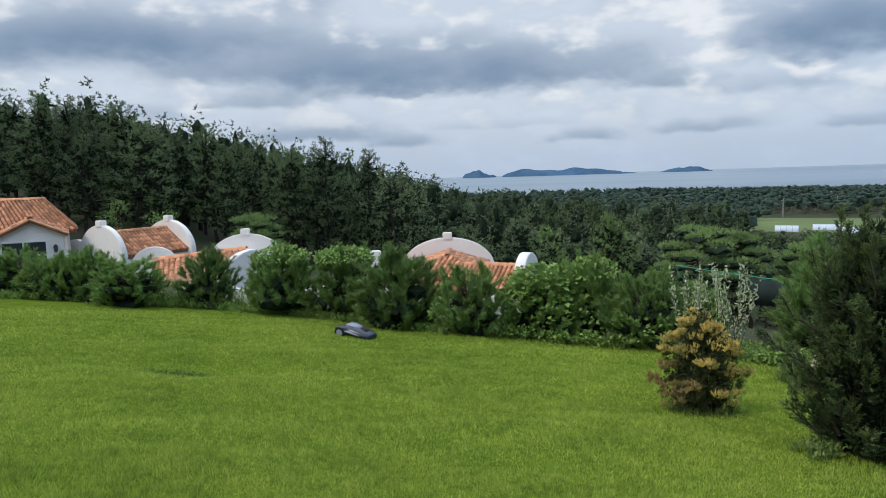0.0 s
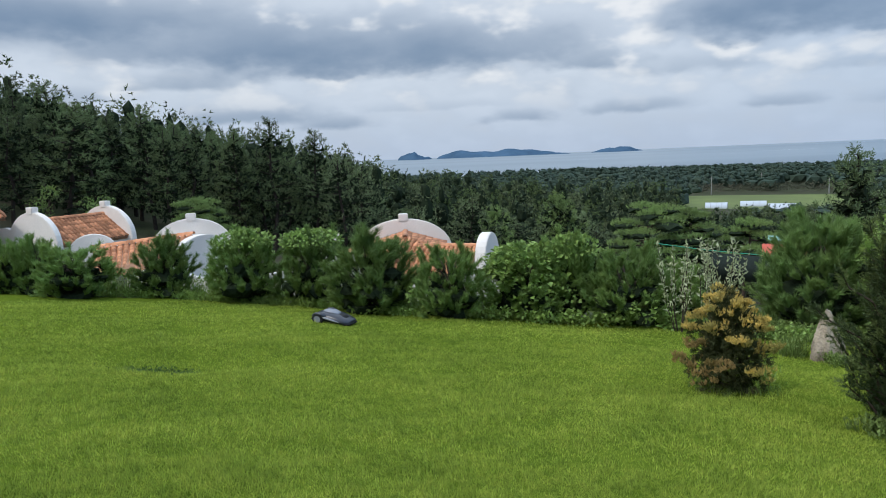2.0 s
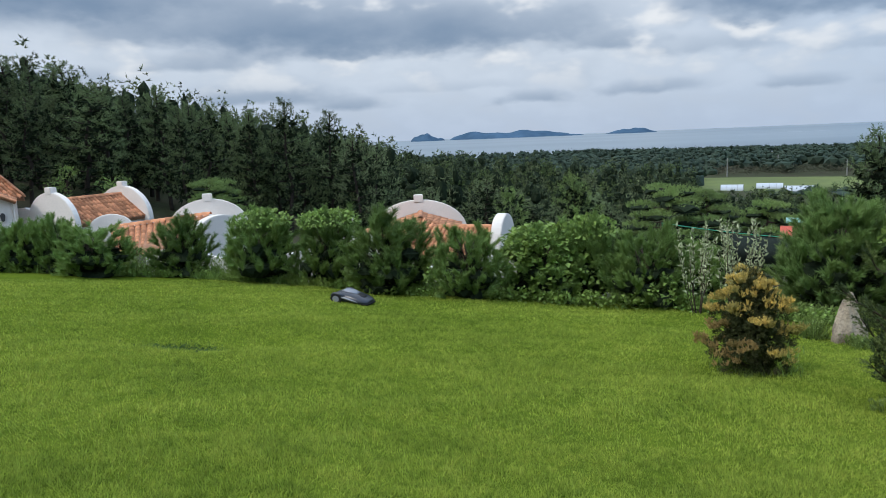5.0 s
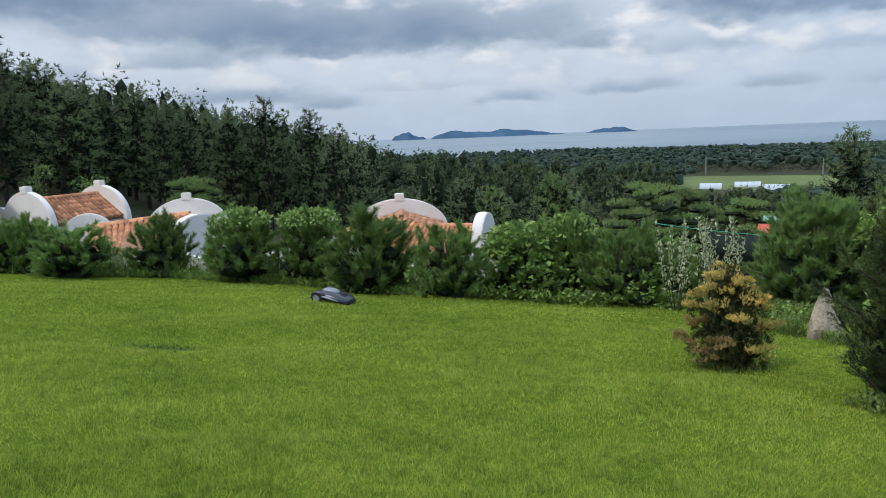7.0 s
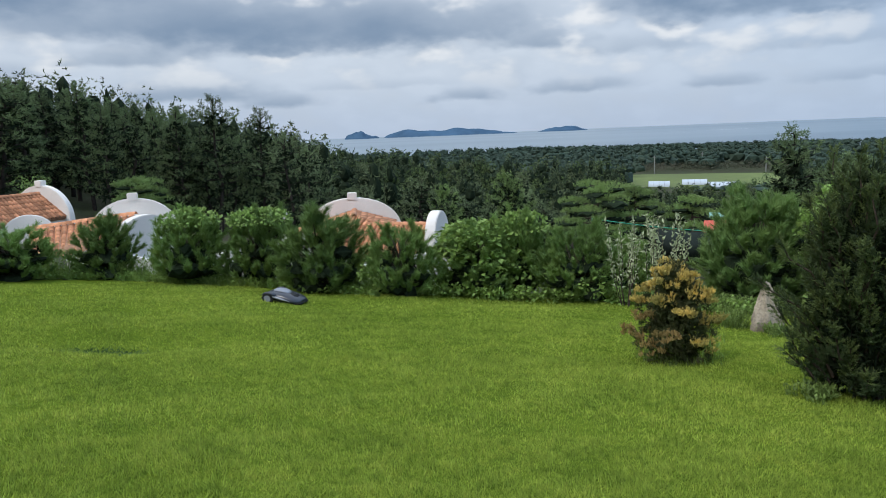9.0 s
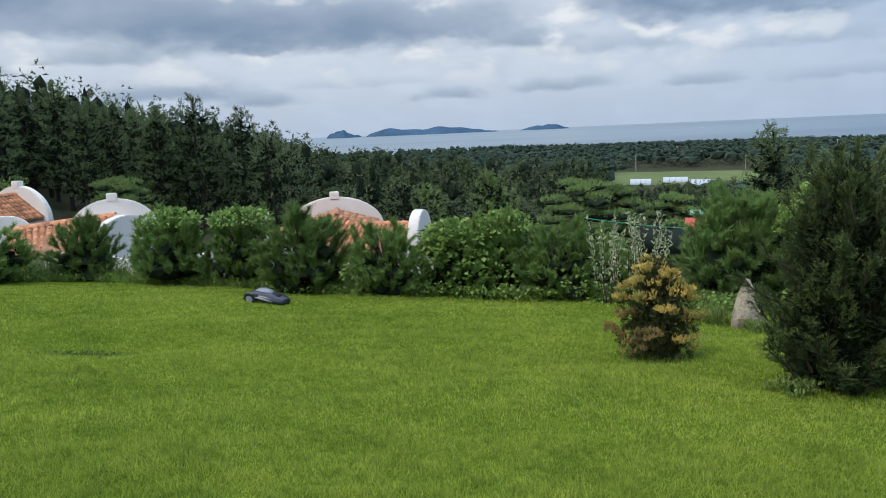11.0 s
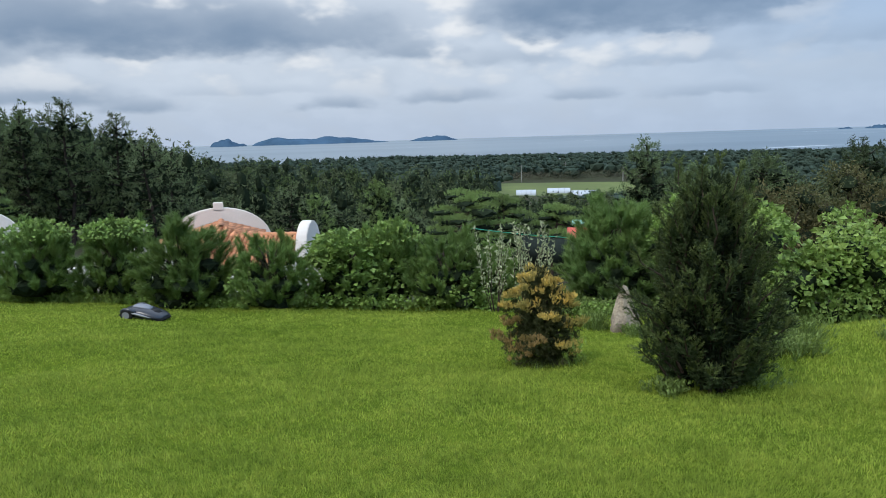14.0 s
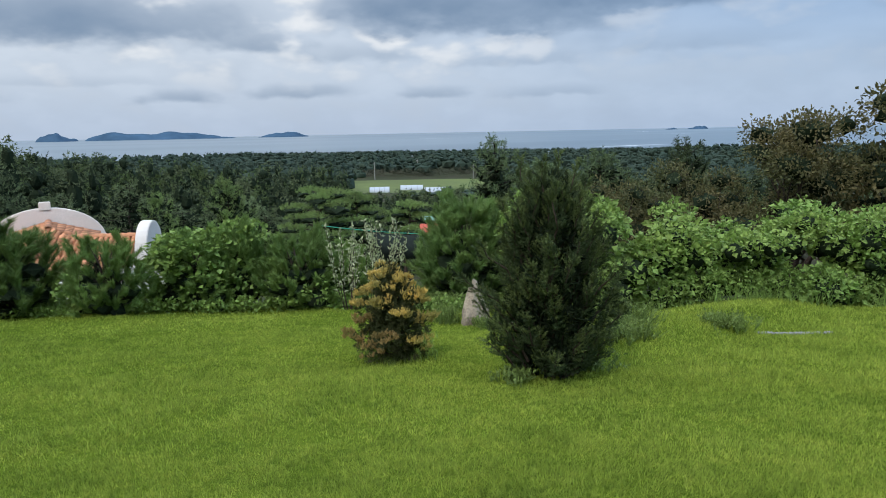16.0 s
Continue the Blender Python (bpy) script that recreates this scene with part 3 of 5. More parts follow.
def clump_tree(rng, x, y, z, h, w, n, kind):
    """A far tree: tiers of upturned tufts round a leader, wide below and pointed above."""
    zz = 0.16 + 0.84 * rng.uniform(0, 1, n) ** 0.85
    blunt = rng.uniform(0.45, 0.85)
    rad = w * (1.04 - zz) ** blunt * (0.55 + 0.45 * np.sqrt(rng.uniform(0, 1, n))) * (1 + 0.28 * np.sin(zz * h * 3.2 + rng.uniform(0, 6)))
    a = rng.uniform(0, 2 * math.pi, n)
    pts = np.c_[x + rad * np.cos(a), y + rad * np.sin(a), z + zz * h]
    d = np.c_[np.cos(a) * 1.0, np.sin(a) * 1.0, rng.uniform(0.2, 1.0, n)]
    f = np.array([0.30, 0.55, 0.78])
    r = w * (1.0 - f) ** blunt * 0.66
    # core lumps, near black in the slope wood for shade inside crowns
    core = blobs(rng, np.c_[np.full(3, x), np.full(3, y), z + f * h - 0.2], np.c_[r, r, h * np.array([0.20, 0.17, 0.12])], rough=0.3)
    return tufts(rng, pts, d, 0.46 * kind, 0.062 * kind, 5, 0.6), core


def build_woods():
    rng = np.random.default_rng(11)
    kinds = []
    for k in range(6):
        h, w = 11.0, (2.3, 2.5, 2.1, 2.6, 2.3, 2.4)[k]
        t = tree_thing("pine_tree", *forest_pine(20 + k, h, w, low=0.15 if k < 3 else 0.12), "tall dark green black pine on the wooded hillside", "tree", "pines of the hillside wood")
        kinds.append(t)
    for k in range(4):
        t = tree_thing("pine_tree", *forest_pine(40 + k, 9.0, 2.5, 0.03, 0.16, 0.30, MIDPINE, 26), "rounded grey-green pine in the wood below", "tree", "pines of the wood below")
        kinds.append(t)
    used = [False] * 10
    spots = forest_spots(3, 50, 82, -42, 34, 3.3)
    far = []
    count = 0
    for x, y, a, r in spots:
        if a > 6 and r < 58:
            continue
        if (-24 < x < 5) and y < 48.5 and r < 52.5:
            continue
        z = float(ground_z(x, y))
        room = tree_limit(a, r) - z
        h = min(rng.uniform(11.0, 13.5) if a < -2 else rng.uniform(6.5, 9.0), room * rng.uniform(0.92, 1.17))
        if h < 3.0:
            continue
        if a > -2 and rng.uniform() < 0.30:
            continue
        if count >= 165:
            far.append((x, y, z, h))
            continue
        k = (int(rng.integers(3)) if a < rng.uniform(-22, -10) else 3 + int(rng.integers(3))) if a < rng.uniform(-12, 2) else 6 + int(rng.integers(4))
        s = h / (11.0 if k < 6 else 9.0)
        wide = max(s, 0.72) * rng.uniform(0.95, 1.2) * (1.0 if a < -2 else 1.2)
        m = pose(x, y, z, 0, 0, rng.uniform(0, 360)) @ Matrix.Diagonal((wide, wide, s, 1))
        if used[k]:
            copy_thing(kinds[k], m)
        else:
            kinds[k].matrix_basis = m
            used[k] = True
        count += 1
    tris, tint = [], []
    for x, y, z, h in far:
        tris.append(clump_tree(rng, x, y, z, h, 2.1, 60, 0.95))
        tint.append(int(rng.integers(3)))
    for x, y, a, r in forest_spots(4, 82, 210, -42, 62, 5.2):
        z = float(ground_z(x, y))
        hill = a < -2
        h = min(rng.uniform(9.5, 12) if hill else rng.uniform(6.0, 9.5), (tree_limit(a, r) - z) * (rng.uniform(0.90, 1.12) if hill else rng.uniform(0.62, 1.12)))
        if h < 3.0 or (a > 4 and r > 150 and rng.uniform() < 0.35):
            continue
        tris.append(clump_tree(rng, x, y, z, h, (2.8 if hill else rng.uniform(1.9, 2.7)) + 0.005 * (r - 80), 105 if r < 130 else 60, 0.80 + 0.0035 * (r - 82)))
        tint.append(0 if hill and rng.uniform() < 0.3 else int(rng.integers(3)))
    index = np.repeat(tint, [len(t[0]) for t in tris])
    woods = new("distant_woods", tri_mesh("distant_woods", np.concatenate([t[0] for t in tris]), WOODS, index))
    part("inner_growth", tri_mesh("inner_growth", np.concatenate([t[1] for t in tris]), SHADED_TWIGS), None, woods)
    tagged(woods, "dense dark green pine wood covering the slope", "woods", kind="stuff")
    tris = []
    for x, y, a, r in forest_spots(5, 212, 760, -12, 64, 9.0):
        if 20.3 < a < 33 and 240 < r < 378:
            continue
        z = float(ground_z(x, y))
        h = min(rng.uniform(6, 9), (tree_limit(a, r) - z) * rng.uniform(0.86, 1.0))
        if h < 1.5:
            continue
        spot = np.array([x, y, z]) + rng.normal(size=(3, 3)) * [2.6, 2.6, 0] + np.outer(rng.uniform(0.72, 0.92, 3) * h, [0, 0, 1])
        s = rng.uniform(1.0, 1.9, (3, 1))
        crown = np.repeat(spot, 5, 0) + rng.normal(size=(15, 3)) * [1.0, 1.0, 0.35] + [0, 0, 0.4]
        core = np.concatenate([blobs(rng, spot - [0, 0, 0.6], s * [1.0, 1.0, 0.75], rough=0.35), blobs(rng, [(x, y, z + h * 0.45)], [(4.2, 4.2, h * 0.36)], rough=0.2)])
        tris.append((tufts(rng, crown, crown * 0 + [0, 0, 1.0], 0.6, 0.11, 5, 0.9), core))
    coast = new("coastal_woods", tri_mesh("coastal_woods", np.concatenate([t[0] for t in tris]), BELT))
    part("inner_growth", tri_mesh("inner_growth", np.concatenate([t[1] for t in tris]), BELT), None, coast)
    tagged(coast, "flat dark pine belt along the sea coast", "woods", kind="stuff")
    tris = []
    for x, y, a, r in forest_spots(6, 358, 378, 19.0, 34.0, 4.0):
        tris.append(clump_tree(rng, x, y, float(ground_z(x, y)), rng.uniform(3.6, 4.6), 2.6, 20, 1.6))
    scrub = new("field_scrub", tri_mesh("field_scrub", np.concatenate([t[0] for t in tris]), BRUSH))
    tagged(scrub, "brownish scrub strip at the field's far edge", "scrub", kind="stuff")


build_woods()


def spreading_pine(seed, a, r, top, wide, label, mat=None):
    """A broad layered pine standing free of the wood; top is the height of its crown."""
    x, y = r * math.sin(radians(a)), r * math.cos(radians(a))
    g = float(ground_z(x, y))
    made = forest_pine(seed, top - g, wide, 0.03, 0.3, 0.32, mat) if mat else layered_pine(seed, top - g, wide)
    t = tree_thing("pine_tree", *made, label, "tree", "pines below the garden")
    t.matrix_basis = pose(x, y, g)


spreading_pine(91, 18.2, 44, -1.5, 2.9, "broad pine with light green layered needle pads")
spreading_pine(92, 21.6, 47, -2.0, 2.6, "broad pine with light green layered needle pads")
spreading_pine(93, 24.6, 46, -2.7, 2.3, "broad pine with light green layered needle pads")
spreading_pine(94, 31.6, 42, 0.9, 2.5, "dark pine standing free beside the field view", FOREST)
spreading_pine(95, 28.6, 40, -2.4, 2.0, "low broad pine with light green needle pads")
spreading_pine(96, 11.6, 56, -1.8, 2.0, "conical light green pine above the hedge", LIGHTPINE)
spreading_pine(97, 6.4, 58, -2.9, 1.9, "conical light green pine above the hedge", LIGHTPINE)
spreading_pine(98, 35.5, 36, -0.2, 2.2, "dark pine beyond the thicket", FOREST)
spreading_pine(99, 40.0, 40, 0.2, 2.4, "dark pine beyond the thicket", FOREST)
spreading_pine(90, 45.5, 42, 0.6, 2.4, "dark pine beyond the thicket", FOREST)
spreading_pine(89, -15.9, 46.0, -0.45, 2.0, "light green layered garden pine behind the houses")


def tunnel_house(a, r, length, radius, turn):
    """A plastic-film greenhouse tunnel with its end walls and hoops."""
    x, y = r * math.sin(radians(a)), r * math.cos(radians(a))
    base = tagged(new("greenhouse"), "white plastic film tunnel greenhouse on the field", "greenhouse", "greenhouses on the field")
    base.matrix_basis = pose(x, y, float(ground_z(x, y)), 0, 0, turn)
    n = 12
    ring = [(radius * math.cos(math.pi * i / n), radius * 0.8 * math.sin(math.pi * i / n)) for i in range(n + 1)]
    v = [(s * length / 2, p, q) for s in (-1, 1) for p, q in ring]
    f = [(i, i + 1, n + 2 + i, n + 1 + i) for i in range(n)]
    part("film", mesh_from("film", v, f, GREENHOUSE, True), None, base)
    for s in (0, 1):
        part("end_wall", mesh_from("end_wall", v[s * (n + 1):(s + 1) * (n + 1)], [tuple(range(n + 1))], GREENHOUSE), None, base)
    for k in range(5):
        pts = [(-length / 2 + length * k / 4, p * 1.01, q * 1.01) for p, q in ring]
        part("hoop", wood_mesh("hoop", [(pts, [0.05] * len(pts), 4)], SILVER), None, base)


tunnel_house(27.2, 238, 8.5, 2.4, -28)
tunnel_house(22.7, 244, 6.5, 2.2, -24)
tunnel_house(25.2, 262, 8.0, 2.2, -26)


def utility_pole(a, r, h):
    x, y = r * math.sin(radians(a)), r * math.cos(radians(a))
    base = tagged(new("utility_pole"), "grey concrete utility pole beside the far field", "pole", "poles by the field")
    base.matrix_basis = pose(x, y, float(ground_z(x, y)) - 0.3, 0, 0, 20)
    part("post", wood_mesh("post", [([(0, 0, 0), (0, 0, h)], [0.28, 0.18], 8)], CONCRETE), None, base)
    part("crossarm", wood_mesh("crossarm", [([(-1.0, 0, h - 0.8), (1.0, 0, h - 0.8)], [0.1, 0.1], 6)], CONCRETE), None, base)


utility_pole(22.35, 352, 8.5)
utility_pole(25.7, 400, 8.0)
utility_pole(30.0, 352, 7.0)

# ---------------------------------------------------------------- houses
def V3(*p):
    return Vector(p)


def arch_profile(width, base, spring, top, n=18, power=1.0):
    pts = [(-width / 2, base), (-width / 2, spring)]
    for i in range(1, n):
        t = math.pi * (1 - i / n)
        pts.append((width / 2 * math.cos(t), spring + (top - spring) * math.sin(t) ** power))
    return pts + [(width / 2, spring), (width / 2, base)]


def extruded(name, profile, thick, mat, bevel=0.03):
    """An upright slab with the given outline in its own x-z plane, edges softened."""
    bm = bmesh.new()
    face = bm.faces.new([bm.verts.new((x, -thick / 2, z)) for x, z in profile])
    out = bmesh.ops.extrude_face_region(bm, geom=[face])
    bmesh.ops.translate(bm, verts=[g for g in out["geom"] if isinstance(g, bmesh.types.BMVert)], vec=(0, thick, 0))
    bmesh.ops.recalc_face_normals(bm, faces=bm.faces)
    sharp = [e for e in bm.edges if len(e.link_faces) == 2 and e.calc_face_angle() > 1.0]
    bmesh.ops.bevel(bm, geom=sharp, offset=bevel, segments=2, affect="EDGES")
    me = bpy.data.meshes.new(name)
    bm.to_mesh(me)
    bm.free()
    me.materials.append(mat)
    return me


def arch_gable(house, at, turn, width, base, spring, top, thick=0.32, cap=(0.46, 0.25), power=1.0, label=""):
    """A white parapet gable with a rounded top and a small square block on its crown."""
    ob = part("gable_wall", extruded("gable_wall", arch_profile(width, base, spring, top, power=power), thick, STUCCO), None, house, label)
    ob.matrix_basis = pose(at[0], at[1], 0, 0, 0, turn)
    if cap:
        w, h = cap
        c = part("crown_block", extruded("crown_block", [(-w / 2, top - 0.12), (-w / 2, top + h), (w / 2, top + h), (w / 2, top - 0.12)], thick + 0.06, STUCCO), None, ob)
        c.matrix_basis = Matrix()
    return ob


def barrel_tile(wide, long, segs=5):
    """One curved clay tile, wider at its foot, with thickness at the rim."""
    v, f = [], []
    for y, k in ((0.0, 1.0), (long, 0.84)):
        for i in range(segs + 1):
            t = math.pi * i / segs
            v.append((wide / 2 * k * math.cos(t), y, wide * 0.46 * k * math.sin(t)))
    for i in range(segs + 1):
        t = math.pi * i / segs
        v.append((wide / 2 * 0.84 * math.cos(t), 0.0, wide * 0.39 * math.sin(t)))
    n = segs + 1
    for i in range(segs):
        f.append((i, i + 1, n + i + 1, n + i))
        f.append((i + 1, i, 2 * n + i, 2 * n + i + 1))
    return mesh_from("tile", v, f, TILE, True)


TILE_ME = barrel_tile(0.225, 0.40)
RIDGE_ME = barrel_tile(0.30, 0.42)


def roof_patch(house, r0, r1, e0, e1, pitch=0.225, course=0.34, ridge=True, seed=0):
    """A tiled slope between the ridge r0-r1 and the eave e0-e1: a deck, rows of tiles over it, and ridge tiles."""
    rng = random.Random(seed)
    r0, r1, e0, e1 = (Vector(p) for p in (r0, r1, e0, e1))
    nrm = (r1 - r0).cross(r0 - e0).normalized()
    if nrm.z < 0:
        nrm = -nrm
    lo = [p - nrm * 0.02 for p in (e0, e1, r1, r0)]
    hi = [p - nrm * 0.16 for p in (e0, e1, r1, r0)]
    # deck carries the painted shade seen in the gaps between tiles
    deck = mesh_from("roof_slope", lo + hi, [(0, 1, 2, 3), (7, 6, 5, 4), (0, 4, 5, 1), (1, 5, 6, 2), (2, 6, 7, 3), (3, 7, 4, 0)], SHADED_DECK)
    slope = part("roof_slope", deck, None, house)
    nu, nv = max(2, round((e1 - e0).length / pitch)), max(2, round((r0 - e0).length / course))
    total = 0
    hip = (r1 - r0).length < 0.3 * (e1 - e0).length       # a triangular slope keeps its rows parallel
    for j in range(nv):
        for i in range(nu):
            u, v = (i + 0.5) / nu, j / nv
            if total >= 300:
                continue
            p = e0.lerp(e1, u).lerp(r0.lerp(r1, u), v)
            q = e0.lerp(e1, u).lerp(r0.lerp(r1, u), min(v + 1 / nv, 1.0))
            if hip:
                if abs(u - 0.5) > 0.5 * (1 - v):
                    continue
                rise = (r0 + r1) / 2 - (e0 + e1) / 2
                p = e0.lerp(e1, u) + rise * v
                q = p + rise / nv
            y = (q - p).normalized()
            x = y.cross(nrm).normalized()
            z = x.cross(y)
            t = new("tile", TILE_ME)
            t.parent = slope
            w = (e1 - e0).lerp(r1 - r0, 0 if hip else v).length / nu / 0.225
            t.matrix_basis = Matrix.Translation(p + nrm * (0.012 + 0.012 * rng.random())) @ Matrix((x, y, z)).transposed().to_4x4() @ \
                Euler((radians(-2.5), 0, radians(rng.uniform(-1.5, 1.5)))).to_matrix().to_4x4() @ Matrix.Diagonal((w * 0.84, 1, 1, 1))
            total += 1
    if ridge:
        d = r1 - r0
        n = max(2, round(d.length / 0.36))
        for i in range(n):
            y = d.normalized()
            x = y.cross(V3(0, 0, 1)).normalized()
            t = new("ridge_tile", RIDGE_ME)
            t.parent = slope
            t.matrix_basis = Matrix.Translation(r0 + d * (i / n) + V3(0, 0, 0.03)) @ Matrix((x, y, x.cross(y))).transposed().to_4x4()
    return slope


def wall_box(house, corners, low, high, name="wall", mat=None):
    """An upright block over a convex footprint."""
    n = len(corners)
    v = [(x, y, low) for x, y in corners] + [(x, y, high) for x, y in corners]
    f = [tuple(range(n - 1, -1, -1)), tuple(range(n, 2 * n))] + [(i, (i + 1) % n, n + (i + 1) % n, n + i) for i in range(n)]
    return part(name, mesh_from(name, v, f, mat or STUCCO), None, house)


def house_of(label):
    return tagged(new("house"), label, "house", "white houses below the lawn")


def house_right():
    h = house_of("white stucco house with domed gables and orange tile roof")
    arch_gable(h, (-0.48, 35.9), 0, 4.7, -6.0, -3.0, -1.45, power=1.0, label="broad rounded white parapet with a square block on top")
    # cross wing: ridge runs from the domed gable towards the lawn
    roof_patch(h, (-0.40, 35.7, -2.10), (-0.40, 33.1, -2.10), (-3.1, 35.7, -2.85), (-3.1, 32.4, -2.85), seed=1)
    roof_patch(h, (-0.40, 35.7, -2.10), (-0.40, 33.1, -2.10), (1.6, 35.7, -2.70), (1.2, 32.6, -2.62), ridge=False, seed=2)
    roof_patch(h, (-0.45, 33.15, -2.12), (-0.35, 33.15, -2.12), (-3.0, 31.6, -2.92), (0.9, 31.6, -2.95), ridge=False, seed=14)
    # main wing with its slope to the lawn
    roof_patch(h, (-0.55, 33.0, -2.45), (2.75, 31.65, -2.45), (-1.4, 31.2, -3.45), (2.15, 29.75, -3.45), seed=3)
    roof_patch(h, (2.75, 31.65, -2.45), (-0.55, 33.0, -2.45), (3.6, 33.3, -3.3), (0.4, 34.6, -3.3), ridge=False, seed=4)
    arch_gable(h, (3.15, 31.35), 68, 2.5, -6.0, -3.7, -1.80, 0.46, cap=None, power=0.72, label="narrow rounded white end gable")
    wall_box(h, [(-1.1, 31.6), (2.2, 30.2), (3.3, 32.9), (1.2, 35.6), (-2.9, 35.6), (-2.9, 32.6)], -6.0, -3.42)


def house_left():
    h = house_of("white stucco house with stepped round gables and tile roof")
    ax, px = Vector((0.467, 0.884)), Vector((0.884, -0.467))
    A, C = Vector((-18.95, 37.4)), Vector((-16.9, 41.15))
    turn = math.degrees(math.atan2(px.y, px.x))
    arch_gable(h, A, turn, 3.7, -6.0, -2.15, -0.42, label="rounded white parapet gable with a square block")
    s = A - px * 2.2
    arch_gable(h, s, turn, 3.0, -6.0, -2.4, -1.22, 0.3, cap=None)
    arch_gable(h, C, turn, 4.1, -6.0, -2.15, -0.42)
    def P(o, right, z):
        q = Vector(o) + px * right
        return (q.x, q.y, z)
    roof_patch(h, P(A, 0.0, -0.90), P(C, 0.0, -0.90), P(A, 1.75, -2.08), P(C, 1.75, -2.08), seed=5)
    roof_patch(h, P(C, 0.0, -0.90), P(A, 0.0, -0.90), P(C, -1.75, -2.08), P(A, -1.75, -2.08), ridge=False, seed=6)
    q = [A + px * 1.6, C + px * 1.6, C - px * 1.6, A - px * 1.6]
    wall_box(h, [tuple(p) for p in q], -6.0, -2.15)
    vent = part("vent_panel", extruded("vent_panel", [(-0.32, -2.1), (-0.32, -1.72), (0.32, -1.72), (0.32, -2.1)], 0.06, STUCCO), None, h)
    v = A + px * 0.85 - ax * 0.17
    vent.matrix_basis = pose(v.x, v.y, 0, 0, 0, turn)


def house_middle():
    h = house_of("low white house with orange tile roof behind pines")
    arch_gable(h, (-10.75, 36.0), 12, 3.75, -6.0, -2.35, -0.98, power=1.0, label="rounded white parapet with a square block on top")
    arch_gable(h, (-15.4, 35.7), 20, 2.1, -6.0, -2.3, -1.5, cap=None, label="small rounded white parapet")
    roof_patch(h, (-14.7, 34.0, -2.02), (-9.85, 33.1, -1.50), (-13.0, 29.9, -3.02), (-9.5, 29.9, -2.95), seed=7)
    arch_gable(h, (-9.05, 31.4), 62, 4.0, -6.0, -3.0, -1.35, 0.4, cap=None, power=0.9, label="rounded white end gable")
    wall_box(h, [(-12.8, 30.2), (-9.4, 30.1), (-9.4, 35.8), (-14.4, 35.4), (-14.4, 34.0)], -6.0, -3.1)
    wall_box(h, [(-14.4, 34.1), (-9.9, 33.3), (-9.9, 35.9), (-14.4, 35.8)], -3.1, -2.1)


def house_hidden():
    h = house_of("white terrace wall of a lower house behind pines")
    w = part("terrace_wall", extruded("terrace_wall", [(-2.6, -5.2), (-2.6, -2.45), (-1.0, -2.2), (0.2, -1.75), (1.2, -1.95), (2.2, -2.9), (2.2, -5.2)], 0.35, STUCCO), None, h)
    w.matrix_basis = pose(-3.0, 26.5, 0, 0, 0, 8)
    c = part("chimney", extruded("chimney", [(-0.22, -2.2), (-0.22, -1.32), (0.22, -1.32), (0.22, -2.2)], 0.4, STUCCO), None, h)
    c.matrix_basis = pose(-3.15, 29.0, 0, 0, 0, 8)


